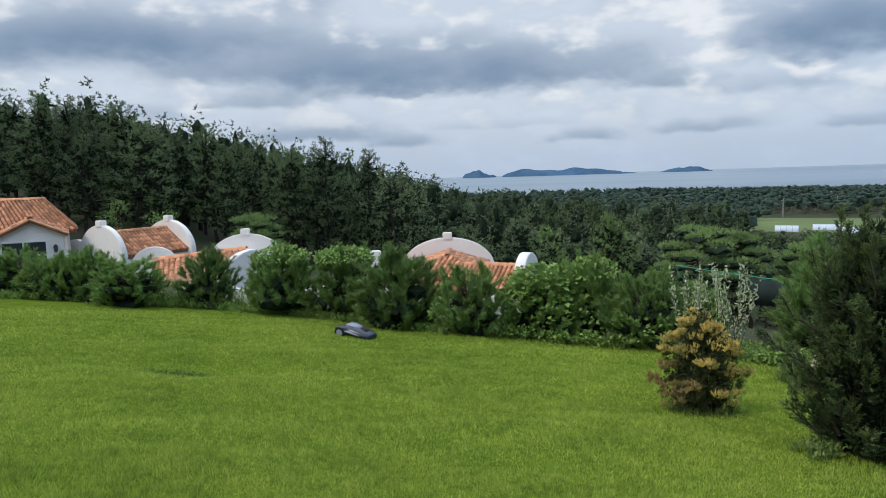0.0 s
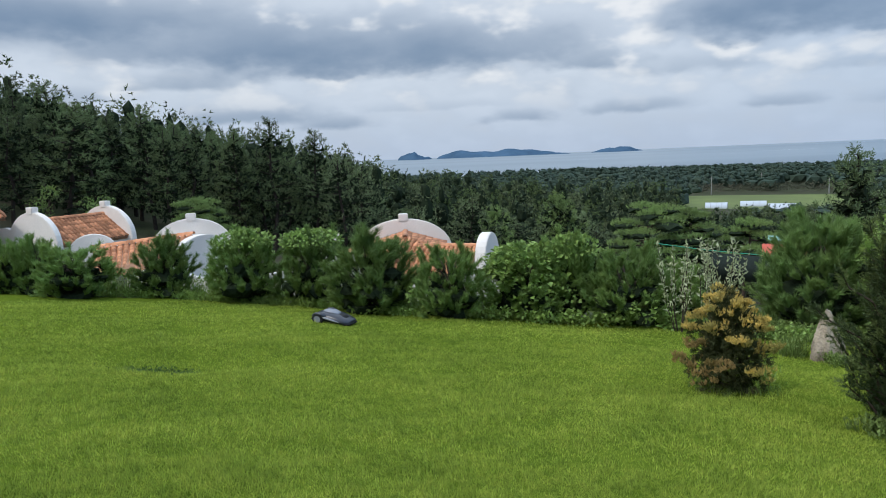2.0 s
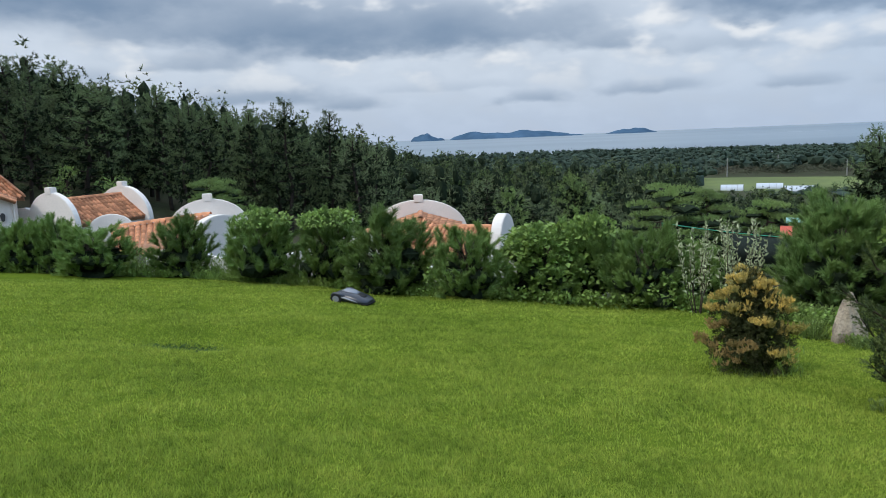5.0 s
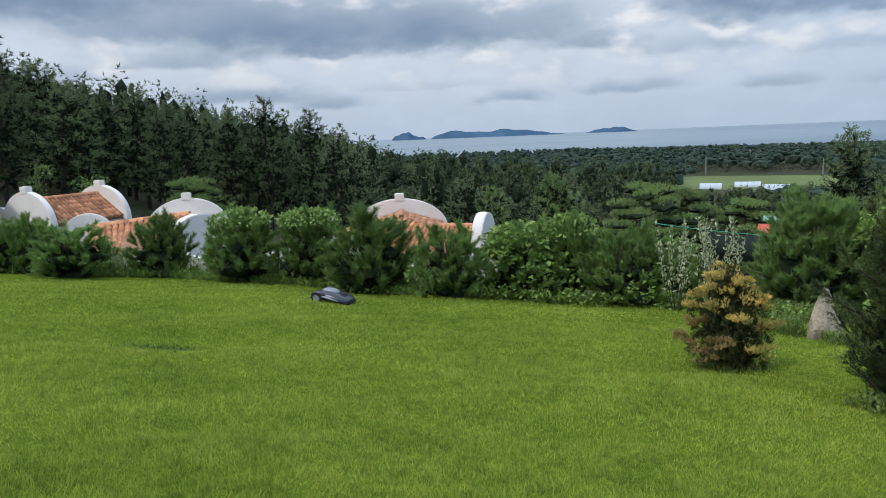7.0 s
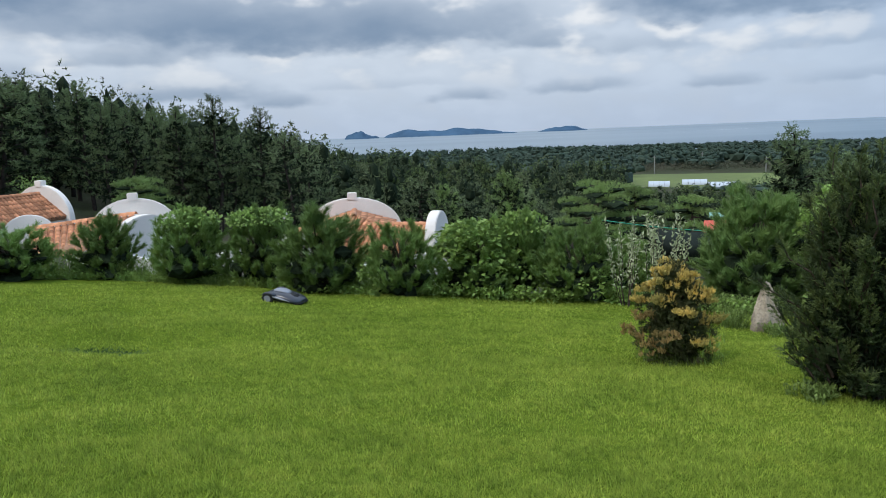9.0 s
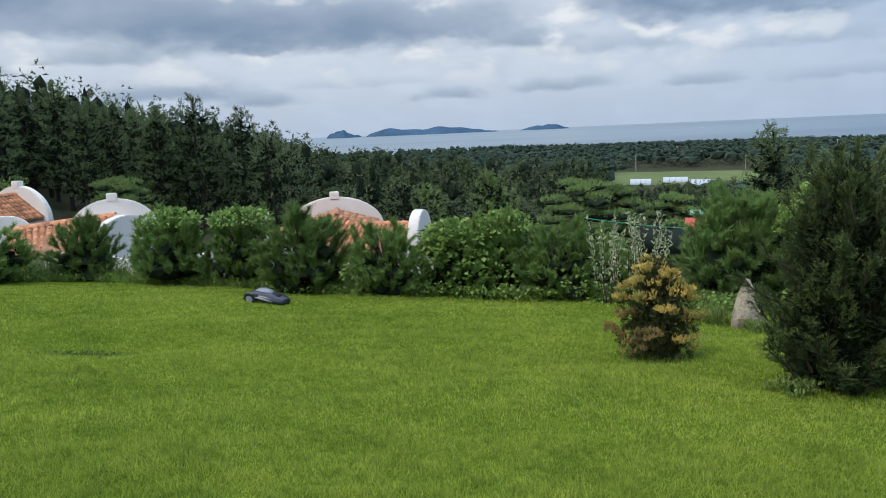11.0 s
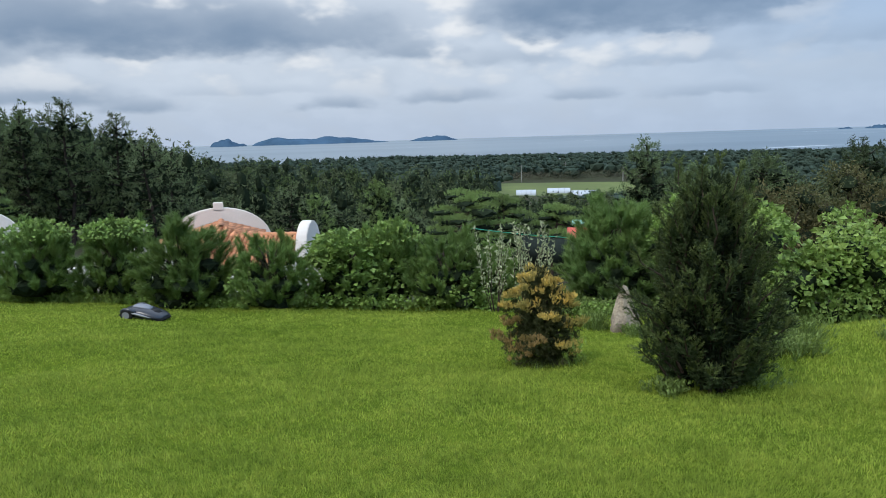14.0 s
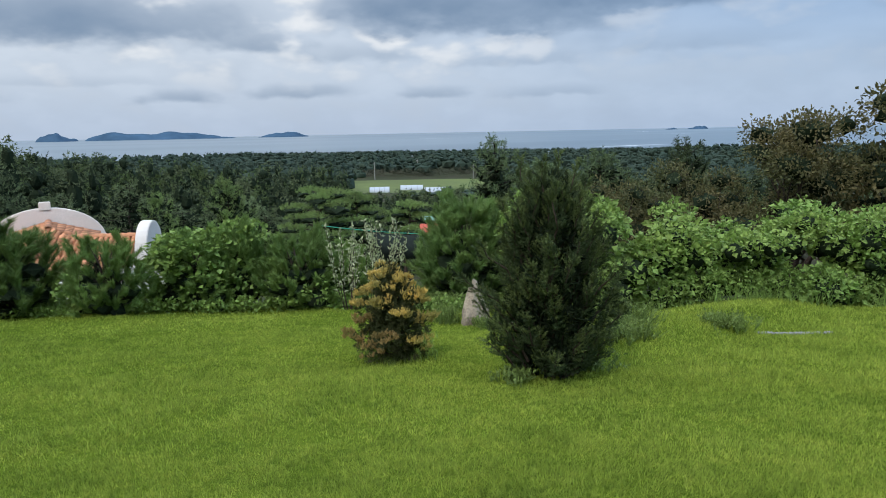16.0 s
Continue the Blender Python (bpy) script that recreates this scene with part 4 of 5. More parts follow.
def house_porch():
    h = house_of("white house with gabled porch and large dark window")
    turn = 30.0
    ux = Vector((math.cos(radians(turn)), math.sin(radians(turn)), 0))
    uy = Vector((-ux.y, ux.x, 0))
    o = Vector((-21.8, 35.7, 0))
    def P(x, y, z):
        q = o + ux * x + uy * y
        return (q.x, q.y, z)
    # main roof behind, its slope to the lawn
    roof_patch(h, P(-5.2, 2.6, 1.0), P(0.75, 2.6, 1.0), P(-5.2, 0.2, -0.62), P(2.15, 0.2, -0.62), seed=8)
    roof_patch(h, P(0.75, 2.6, 1.0), P(-5.2, 2.6, 1.0), P(2.15, 5.2, -0.62), P(-5.2, 5.2, -0.62), ridge=False, seed=12)
    roof_patch(h, P(0.70, 2.62, 0.98), P(0.76, 2.6, 0.98), P(2.15, 5.2, -0.62), P(2.15, 0.2, -0.62), ridge=False, seed=13)
    # porch gable
    roof_patch(h, P(0.1, -1.4, 0.13), P(0.1, 1.6, 0.13), P(1.75, -1.4, -0.66), P(1.75, 0.8, -0.66), seed=9)
    roof_patch(h, P(0.1, 1.6, 0.13), P(0.1, -1.4, 0.13), P(-2.1, 0.8, -0.95), P(-2.1, -1.4, -0.95), ridge=False, seed=10)
    front = part("porch_wall", extruded("porch_wall", [(-1.9, -6.0), (-1.9, -1.0), (0.1, -0.04), (1.5, -0.70), (1.5, -6.0)], 0.25, STUCCO), None, h)
    front.matrix_basis = Matrix.Translation(P(0, -1.0, 0)) @ pose(0, 0, 0, 0, 0, turn)
    wall_box(h, [P(1.5, -1.0, 0)[:2], P(1.5, 0.6, 0)[:2], P(-1.9, 0.6, 0)[:2], P(-1.9, -1.0, 0)[:2]], -6, -1.0)
    wall_box(h, [P(1.8, 0.5, 0)[:2], P(1.8, 5, 0)[:2], P(-5, 5, 0)[:2], P(-5, 0.5, 0)[:2]], -6, -0.75)
    for s in (-1, 1):
        e = part("bargeboard", wood_mesh("bargeboard", [([(0.1, -1.42, 0.10), ((1.75, -2.1)[s < 0], -1.42, (-0.68, -0.97)[s < 0])], [0.07, 0.07], 5)], TILE), None, h)
        e.matrix_basis = Matrix.Translation(o) @ pose(0, 0, 0, 0, 0, turn)
    win = part("window", extruded("window", [(-1.25, -3.3), (-1.25, -0.98), (0.72, -0.98), (0.72, -3.3)], 0.06, DARKGLASS, 0.005), None, h)
    win.matrix_basis = Matrix.Translation(P(0, -1.16, 0)) @ pose(0, 0, 0, 0, 0, turn)
    for x0, x1, z0, z1 in [(-1.30, -1.22, -3.3, -0.95), (0.69, 0.77, -3.3, -0.95), (-0.33, -0.25, -3.3, -0.95), (-1.3, 0.77, -1.03, -0.95), (-1.3, 0.77, -1.72, -1.65), (-1.3, 0.77, -2.9, -2.82)]:
        f = part("window_frame", extruded("window_frame", [(x0, z0), (x0, z1), (x1, z1), (x1, z0)], 0.11, STUCCO, 0.01), None, win)
        f.matrix_basis = Matrix()
    lamp = part("wall_lamp", extruded("wall_lamp", [(-0.07, -1.6), (-0.11, -1.3), (0, -1.15), (0.11, -1.3), (0.07, -1.6)], 0.16, METAL), None, h)
    lamp.matrix_basis = Matrix.Translation(P(1.12, -1.22, 0)) @ pose(0, 0, 0, 0, 0, turn)
    part("downpipe", wood_mesh("downpipe", [([P(1.6, -1.15, -0.8), P(1.6, -1.15, -5.5)], [0.045, 0.045], 8)], STUCCO), None, h)


def garden_wall():
    """A low white wall with a wavy top between the hedge and the houses."""
    top = ((-8.7, -1.62), (-8.2, -1.50), (-7.4, -1.52), (-6.4, -1.85), (-5.2, -2.02), (-4.3, -2.02), (-3.4, -2.30), (-1.5, -2.42), (0.6, -2.38), (1.8, -2.12), (2.9, -2.12))
    w = tagged(new("garden_wall", extruded("garden_wall", [(-8.7, -3.6), *top, (2.9, -3.6)], 0.2, STUCCO, 0.02)), "low white stucco garden wall behind the young pines", "wall")
    w.matrix_basis = pose(0, 22.4, 0)


garden_wall()
house_right()
house_left()
house_middle()
house_hidden()
house_porch()

# ---------------------------------------------------------------- garden plants
def young_pine(seed, h=2.0, w=2.0, count=165, spires=2, slim=0.42, low=0.19, mat=None):
    """A bushy young black pine, branched to the ground: long-needled brushes on upturned branch ends round a dark inside."""
    rng = np.random.default_rng(seed)
    br, P, D, L, C, R = [], [], [], [], [], []
    br.append((bent(rng, (0, 0, -0.15), (rng.normal() * 0.1, rng.normal() * 0.1, h * 0.8), 5, 0.05), [0.07, 0.06, 0.045, 0.03, 0.012], 6))
    for i in range(count):
        f = low + (0.90 - low) * ((i + rng.uniform(0, 1)) / count) ** 0.9
        a = 2.4 * i + rng.uniform(-0.5, 0.5)
        lump = 1 + 0.20 * math.sin(3 * a + seed) * math.sin(5.5 * f + seed) + 0.12 * math.sin(7 * a + 9 * f)
        reach = w * 0.5 * (1.04 - slim * abs(1 - f * 2.3) - (slim - 0.42) * 1.6 * f) * lump * (rng.uniform(0.80, 1.0) if i % 3 else rng.uniform(0.35, 0.75))
        e = np.array([math.cos(a) * reach * 0.86, math.sin(a) * reach * 0.86, h * (f - 0.10 + 0.03 * rng.normal())])
        if i % 3 == 0:
            br.append((bent(rng, (0, 0, max(0.05, h * f * 0.5)), e, 3, 0.06), [0.03, 0.02, 0.008], 4))
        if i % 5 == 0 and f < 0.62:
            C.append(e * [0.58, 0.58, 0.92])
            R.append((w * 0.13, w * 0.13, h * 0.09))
        P.append(e)
        D.append(np.array([math.cos(a) * 0.55, math.sin(a) * 0.55, 0.85 + 0.3 * f]))
        L.append(rng.uniform(0.75, 1.25))
    for _ in range(spires):
        a, q = rng.uniform(0, 6.3), rng.uniform(0.05, 0.28) * w
        for k in range(7):
            g = k / 6
            P.append(np.array([math.cos(a) * q, math.sin(a) * q, h * (0.70 + 0.22 * g)]) + rng.normal(size=3) * 0.07 * (1.1 - g))
            D.append(np.array([rng.normal() * 0.4 * (1 - g), rng.normal() * 0.4 * (1 - g), 1.0]))
            L.append(1.15)
        br.append((bent(rng, (0, 0, h * 0.5), (math.cos(a) * q, math.sin(a) * q, h * 0.94), 3, 0.04), [0.03, 0.02, 0.008], 4))
    P, D = np.array(P), np.array(D)
    tri = np.concatenate([shoots(rng, P[k::3], D[k::3], ax, nd, 0.0066, 11, 14, 1.35) for k, (ax, nd) in enumerate(((0.28, 0.20), (0.22, 0.17), (0.32, 0.17)))])
    # filler tufts and lumps whose near-black colour paints the shade inside
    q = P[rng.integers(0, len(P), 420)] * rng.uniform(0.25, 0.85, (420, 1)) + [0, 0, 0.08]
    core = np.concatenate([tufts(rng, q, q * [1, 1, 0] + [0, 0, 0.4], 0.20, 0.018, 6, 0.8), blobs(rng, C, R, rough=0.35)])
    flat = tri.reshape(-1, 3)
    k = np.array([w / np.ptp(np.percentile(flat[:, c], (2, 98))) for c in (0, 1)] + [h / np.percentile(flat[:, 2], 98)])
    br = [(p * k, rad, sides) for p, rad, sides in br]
    return wood_mesh("trunk", br), tri_mesh("crown", tri * k, mat or PINE), tri_mesh("inner_growth", core * k, SHADED_TWIGS)


def vine_part(seed, parent, lobes, n, size=0.11, mat=None, name="vine_leaves", label="bright green climbing vine leaves"):
    rng = np.random.default_rng(seed)
    P, D = on_lobes(rng, lobes, n, -0.4)
    tri = leaves(rng, P, D * [0.8, 0.8, 0.5] + [0, 0, 0.2], size, 0.95, 1.3)
    return part(name, tri_mesh(name, tri, mat or LEAF), None, parent, label)


def place(x, y, dz=0.0):
    return x, y, float(ground_z(x, y)) + dz


def build_hedge():
    kinds = [young_pine(50 + k, spires=(2, 3, 1, 2, 4)[k], low=(0.20, 0.20, 0.15, 0.15, 0.15)[k]) for k in range(5)]
    #        x      y     h     w   kind
    rows = [(-14.9, 21.6, 1.5, 1.9, 1), (-13.3, 21.2, 1.38, 1.7, 0), (-11.9, 20.6, 1.25, 1.5, 2), (-11.2, 20.4, 1.4, 1.15, 3),
            (-10.35, 20.4, 1.55, 1.15, 0), (-9.1, 19.8, 1.38, 2.05, 2), (-7.0, 20.6, 1.66, 1.6, 4), (-4.6, 19.8, 1.88, 1.8, 0),
            (-2.72, 19.6, 1.95, 1.9, 1), (-1.0, 17.9, 1.98, 2.15, 4), (0.82, 16.8, 1.62, 1.6, 3), (2.7, 17.5, 1.78, 1.9, 0),
            (3.75, 17.6, 1.98, 1.5, 1), (5.0, 16.6, 1.78, 1.95, 2), (6.3, 17.6, 1.5, 1.6, 3)]
    made = []
    for i, (x, y, h, w, k) in enumerate(rows):
        top = tree_thing("young_pine", *kinds[k], "bushy young pine in the hedge along the lawn", "shrub", "young pines along the lawn")
        top.matrix_basis = pose(*place(x, y), 0, 0, 67 * i) @ Matrix.Diagonal((w / 2.0, w / 2.0, h / 2.0, 1))
        made.append(top)
    # vines that climb over some of them
    vine_part(1, made[7], [(0.1, -0.1, 1.82, 0.9, 0.9, 0.3), (0.4, -0.5, 1.3, 0.6, 0.5, 0.45)], 620)
    vine_part(2, made[8], [(0, 0, 1.84, 0.9, 0.9, 0.3)], 520)
    vine_part(3, made[11], [(0, 0, 1.70, 0.95, 0.95, 0.42), (0, 0, 1.0, 1.08, 1.08, 0.95), (-0.8, -0.2, 1.3, 0.45, 0.5, 0.5), (0.85, -0.3, 1.2, 0.5, 0.5, 0.5)], 1300, 0.15)
    vine_part(6, made[12], [(0, -0.2, 1.75, 0.9, 0.9, 0.35), (0.0, 0.0, 0.8, 1.08, 1.08, 0.6)], 560, 0.13)
    vine_part(7, made[13], [(0, 0, 0.6, 1.08, 1.08, 0.5)], 300, 0.12)
    vine_part(4, made[10], [(-0.6, -0.6, 0.7, 0.4, 0.4, 0.4)], 120)
    big = tree_thing("young_pine", *young_pine(77, 2.55, 2.55, 400, 1, 0.50, 0.06, FRESHPINE), "large bushy young pine beside the boulder", "shrub", "young pines along the lawn")
    big.matrix_basis = pose(*place(9.3, 16.2), 0, 0, 40) @ Matrix.Diagonal((1, 1, 1, 1))
    vine_part(5, big, [(0.5, -1.1, 1.0, 0.5, 0.4, 0.5)], 160, 0.1)


build_hedge()


def build_juniper():
    """An upright juniper: feathered plumes of scale sprays rising outwards round a dark inside."""
    rng = np.random.default_rng(31)
    h = 2.50
    top = tagged(new("juniper"), "tall dark green juniper with feathery upright sprays", "shrub")
    top.matrix_basis = pose(*place(5.02, 6.72), 0, 0, 0)
    br, P, D, tipP, tipD = [], [], [], [], []

    def outline(z):
        return np.interp(z, [0, 0.3, 0.7, 1.15, 1.6, 2.0, 2.3, 2.5], [0.40, 0.52, 0.66, 0.70, 0.60, 0.46, 0.30, 0.13])

    def plume(a, b, size):
        line = bent(rng, a, b, 5, 0.05)
        br.append((line, [0.022, 0.017, 0.012, 0.008, 0.004], 4))
        axis = unit(line[4] - line[0])
        for g in np.linspace(0.18, 1.0, 11):
            p = np.array([np.interp(g * 4, range(5), line[:, c]) for c in range(3)])
            long = size * (0.35 + 1.1 * math.sin(math.pi * min(1.0, 0.18 + 0.80 * g)))
            for _ in range(4):
                d = axis * 0.9 + unit(np.cross(axis, rng.normal(size=3))) * 0.75
                tips = g > 0.62 and rng.uniform() < 0.6
                for q in (0.0, 0.5, 1.0):
                    (tipP if tips else P).append(p + unit(d) * long * q * 0.8)
                    (tipD if tips else D).append(d + axis * 0.5 * q)
    n = 120
    for i in range(n):
        f = (i + rng.uniform(0, 1)) / n
        a = 2.4 * i + rng.uniform(-0.4, 0.4)
        z = 0.22 + 2.1 * f ** 0.95
        lump = 1 + 0.16 * math.sin(2 * a + 3.1 * z) + 0.16 * math.sin(5 * a - 4 * z)
        q = outline(z) * lump * (rng.uniform(0.86, 1.10) if i % 4 else rng.uniform(0.5, 0.8))
        tip = np.array([math.cos(a) * q, math.sin(a) * q, z])
        base = np.array([tip[0] * 0.45, tip[1] * 0.45, max(0.03, z - 0.50 - 0.15 * f)])
        plume(base, tip, 0.085 * rng.uniform(0.8, 1.2))
    for a, q, z in ((2.2, 0.36, h), (0.4, 0.14, h * 1.02), (5.2, 0.30, h * 0.98), (3.4, 0.16, h), (1.2, 0.42, h * 0.93), (4.2, 0.45, h * 0.90), (2.9, 0.58, h * 0.82)):
        plume(np.array([math.cos(a) * q * 0.6, math.sin(a) * q * 0.6, z - 0.75]), np.array([math.cos(a) * q, math.sin(a) * q, z]), 0.075)
    plume(np.array([-0.35, 0.08, 0.75]), np.array([-1.02, 0.25, 1.24]), 0.07)          # long stray branches
    plume(np.array([-0.40, 0.05, 1.0]), np.array([-0.86, 0.10, 1.62]), 0.09)
    plume(np.array([0.40, -0.10, 0.35]), np.array([0.84, -0.20, 0.80]), 0.10)
    P, D, tipP, tipD = (np.array(q) for q in (P, D, tipP, tipD))
    Q, E = on_lobes(rng, [(0, 0, 0.36, 0.36, 0.36, 0.36), (0, 0, 0.95, 0.48, 0.48, 0.58), (0, 0, 1.5, 0.36, 0.36, 0.58), (0, 0, 1.95, 0.20, 0.20, 0.40)], 1500, -0.9)
    # near-black fill paints the shade behind the plumes
    inner = tufts(rng, Q, E * [0.7, 0.7, 0.3] + [0, 0, 0.7], 0.14, 0.016, 6, 0.7)
    trunk = [(bent(rng, (0, 0, -0.1), (0, 0, h * 0.8), 5, 0.03), [0.07, 0.06, 0.045, 0.03, 0.01], 6)]
    tagged(part("branchwork", wood_mesh("branchwork", br), None, top), kind="stuff")
    part("trunk", wood_mesh("trunk", trunk), None, top)
    crown = part("foliage", tri_mesh("foliage", shoots(rng, P, D, 0.060, 0.034, 0.0052, 4, 3, 1.2), JUNIPER), None, top)
    part("new_growth", tri_mesh("new_growth", shoots(rng, tipP, tipD, 0.070, 0.030, 0.0048, 4, 3, 1.3), JUNIPER_TIP), None, crown, "lighter green feathery tips")
    tagged(part("inner_growth", tri_mesh("inner_growth", inner, SHADED_TWIGS), None, crown), kind="stuff")


build_juniper()


def build_golden():
    """A dwarf cypress: cauliflower clumps of golden tips on tiers about a dark inside."""
    rng = np.random.default_rng(41)
    top = tagged(new("golden_cypress"), "golden-tipped dwarf cypress bush on the lawn", "shrub")
    top.matrix_basis = pose(*place(3.92, 8.72), 0, 0, 0) @ Matrix.Diagonal((0.93, 0.93, 1.08, 1))
    br = [(bent(rng, (0, 0, -0.1), (0.02, 0, 0.95), 5, 0.04), [0.05, 0.04, 0.03, 0.02, 0.008], 6)]
    right, front = np.array([0.91, -0.41, 0]), np.array([-0.41, -0.91, 0])
    tips, inner = {0: [], 1: []}, []
    n = 24
    for i in range(n):
        f = (i + rng.uniform(0, 1)) / n
        z = 0.16 + 0.98 * f
        t = 2.4 * i + rng.uniform(-0.4, 0.4)
        wide = np.interp(z, [0.1, 0.35, 0.6, 0.85, 1.15], [0.38, 0.52, 0.45, 0.29, 0.08]) * rng.uniform(0.72, 1.08)
        u, v = math.cos(t) * wide - 0.05 * f, math.sin(t) * wide
        s = 0.175 - 0.055 * f + rng.uniform(-0.02, 0.03)
        c = right * u + front * v + np.array([0, 0, z])
        out = unit(c * [1, 1, 0] + [1e-4, 0, 0])
        br.append((bent(rng, (0, 0, max(0.05, z - 0.22)), c, 3, 0.05), [0.018, 0.012, 0.005], 4))
        rusty = int(u < 0.02 and z < 0.66)
        knobs = []
        for k in rng.uniform(0.15, 0.28, 14):
            w = np.clip(rng.normal(size=3), -1.6, 1.6) * [0.70, 0.70, 0.20]
            p = c + w * s + out * s * 0.35
            knobs.append((*p, s * k, s * k, s * k * 0.9))
        P, D = on_lobes(rng, knobs, 120, 0.2)
        tips[rusty].append(shoots(rng, P, D + np.array([0, 0, 0.6]) + out * 0.3, 0.045, 0.020, 0.0062, 5, 4, 1.0))
        # dark foliage below the clump paints its shaded underside
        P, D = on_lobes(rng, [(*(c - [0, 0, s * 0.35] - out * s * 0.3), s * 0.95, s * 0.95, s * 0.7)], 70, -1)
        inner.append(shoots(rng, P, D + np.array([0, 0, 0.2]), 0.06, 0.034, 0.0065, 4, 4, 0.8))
    P, D = on_lobes(rng, [(0, 0, 0.34, 0.34, 0.34, 0.34), (0, 0, 0.70, 0.20, 0.20, 0.34)], 420, -1)
    inner.append(tufts(rng, P, D, 0.13, 0.014, 9, 0.8))
    part("trunk", wood_mesh("trunk", br), None, top)
    part("golden_foliage", tri_mesh("golden_foliage", np.concatenate(tips[0]), GOLD), None, top, "golden yellow branch tips")
    part("rusty_foliage", tri_mesh("rusty_foliage", np.concatenate(tips[1]), RUST), None, top, "rusty brown branch tips")
    part("inner_foliage", tri_mesh("inner_foliage", np.concatenate(inner), SHADED_INNER), None, top, "dark green inner foliage with the clumps' shade in its colour")
    # tall weeds in its foot
    n = 95
    a, q = rng.uniform(0, 6.28, n), rng.uniform(0.1, 0.62, n)
    pts = np.c_[np.cos(a) * q, np.sin(a) * q, np.full(n, -0.03)]
    part("grass_at_foot", tri_mesh("grass_at_foot", tufts(rng, pts, np.tile([0, 0, 1.0], (n, 1)), 0.20, 0.006, 9, 0.45), WEED), None, top)
    sprig = right * 0.42 + front * 0.3
    q = np.c_[sprig + rng.normal(size=(60, 3)) * [0.1, 0.1, 0.0]]
    q[:, 2] = rng.uniform(0.03, 0.34, 60)
    tagged(part("weed_leaves", tri_mesh("weed_leaves", leaves(rng, q, np.tile([0, 0, 0.9], (60, 1)), 0.11, 0.22, 0.2), LEAF), None, top), kind="stuff")


build_golden()


def build_pale_shrub(x, y, h, stems, seed, spread):
    rng = np.random.default_rng(seed)
    top = tagged(new("willow_shrub"), "slender shrub with pale grey-green upright leaves", "shrub", "pale shrubs behind the cypress")
    top.matrix_basis = pose(*place(x, y), 0, 0, 0)
    br, P, D = [], [], []
    for i in range(stems):
        a = rng.uniform(0, 6.28)
        e = np.array([math.cos(a) * spread * rng.uniform(0.3, 1), math.sin(a) * spread * rng.uniform(0.3, 1), h * rng.uniform(0.72, 1.0)])
        line = bent(rng, (e[0] * 0.2, e[1] * 0.2, -0.05), e, 5, 0.03)
        br.append((line, [0.008, 0.007, 0.006, 0.005, 0.003], 4))
        for g in np.linspace(0.3, 1.0, 18):
            p = np.array([np.interp(g * 4, range(5), line[:, c]) for c in range(3)])
            for _ in range(1 + (g > 0.55)):
                P.append(p)
                D.append(np.array([0, 0, 1.0]) + 0.55 * rng.normal(size=3))
    part("stem", wood_mesh("stem", br), None, top)
    part("leaf_sprays", tri_mesh("leaf_sprays", leaves(rng, np.array(P), np.array(D), 0.115, 0.40, 0.2), PALELEAF), None, top)


build_pale_shrub(5.62, 15.1, 1.9, 12, 1, 0.5)
build_pale_shrub(6.2, 14.5, 2.12, 19, 2, 0.66)


def boulder(name, x, y, w, d, h, seed, label, tip=0.35):
    rng = np.random.default_rng(seed)
    bm = bmesh.new()
    bmesh.ops.create_icosphere(bm, subdivisions=4, radius=1.0)
    for v in bm.verts:
        p = v.co
        k = 1.0 - (1 - tip) * max(0.0, (p.z + 0.55) / 1.55) ** 1.15
        n = noise.fractal(p * 1.3 + Vector((seed, 0, 0)), 1, 2, 4) * 0.30 + noise.cell(p * 2.6 + Vector((0, seed, 0))) * 0.07 + abs(noise.noise(p * 4.0)) * 0.16
        v.co = Vector((p.x * w / 2 * k * (1 + n), p.y * d / 2 * k * (1 + n), (p.z + 0.55) / 1.55 * h * (1 + 0.2 * n)))
    me = bpy.data.meshes.new(name)
    bm.to_mesh(me)
    bm.free()
    me.materials.append(ROCK)
    me.polygons.foreach_set("use_smooth", [True] * len(me.polygons))
    ob = tagged(new(name, me), label, "rock")
    ob.matrix_basis = pose(*place(x, y, -0.05), 0, 0, 20)


boulder("boulder", 6.78, 11.55, 0.66, 0.5, 0.96, 2, "pointed brown-grey granite boulder standing in the grass", 0.22)
boulder("flat_stone", 7.25, 11.3, 0.6, 0.35, 0.14, 5, "low flat reddish stone beside the boulder", 0.8)


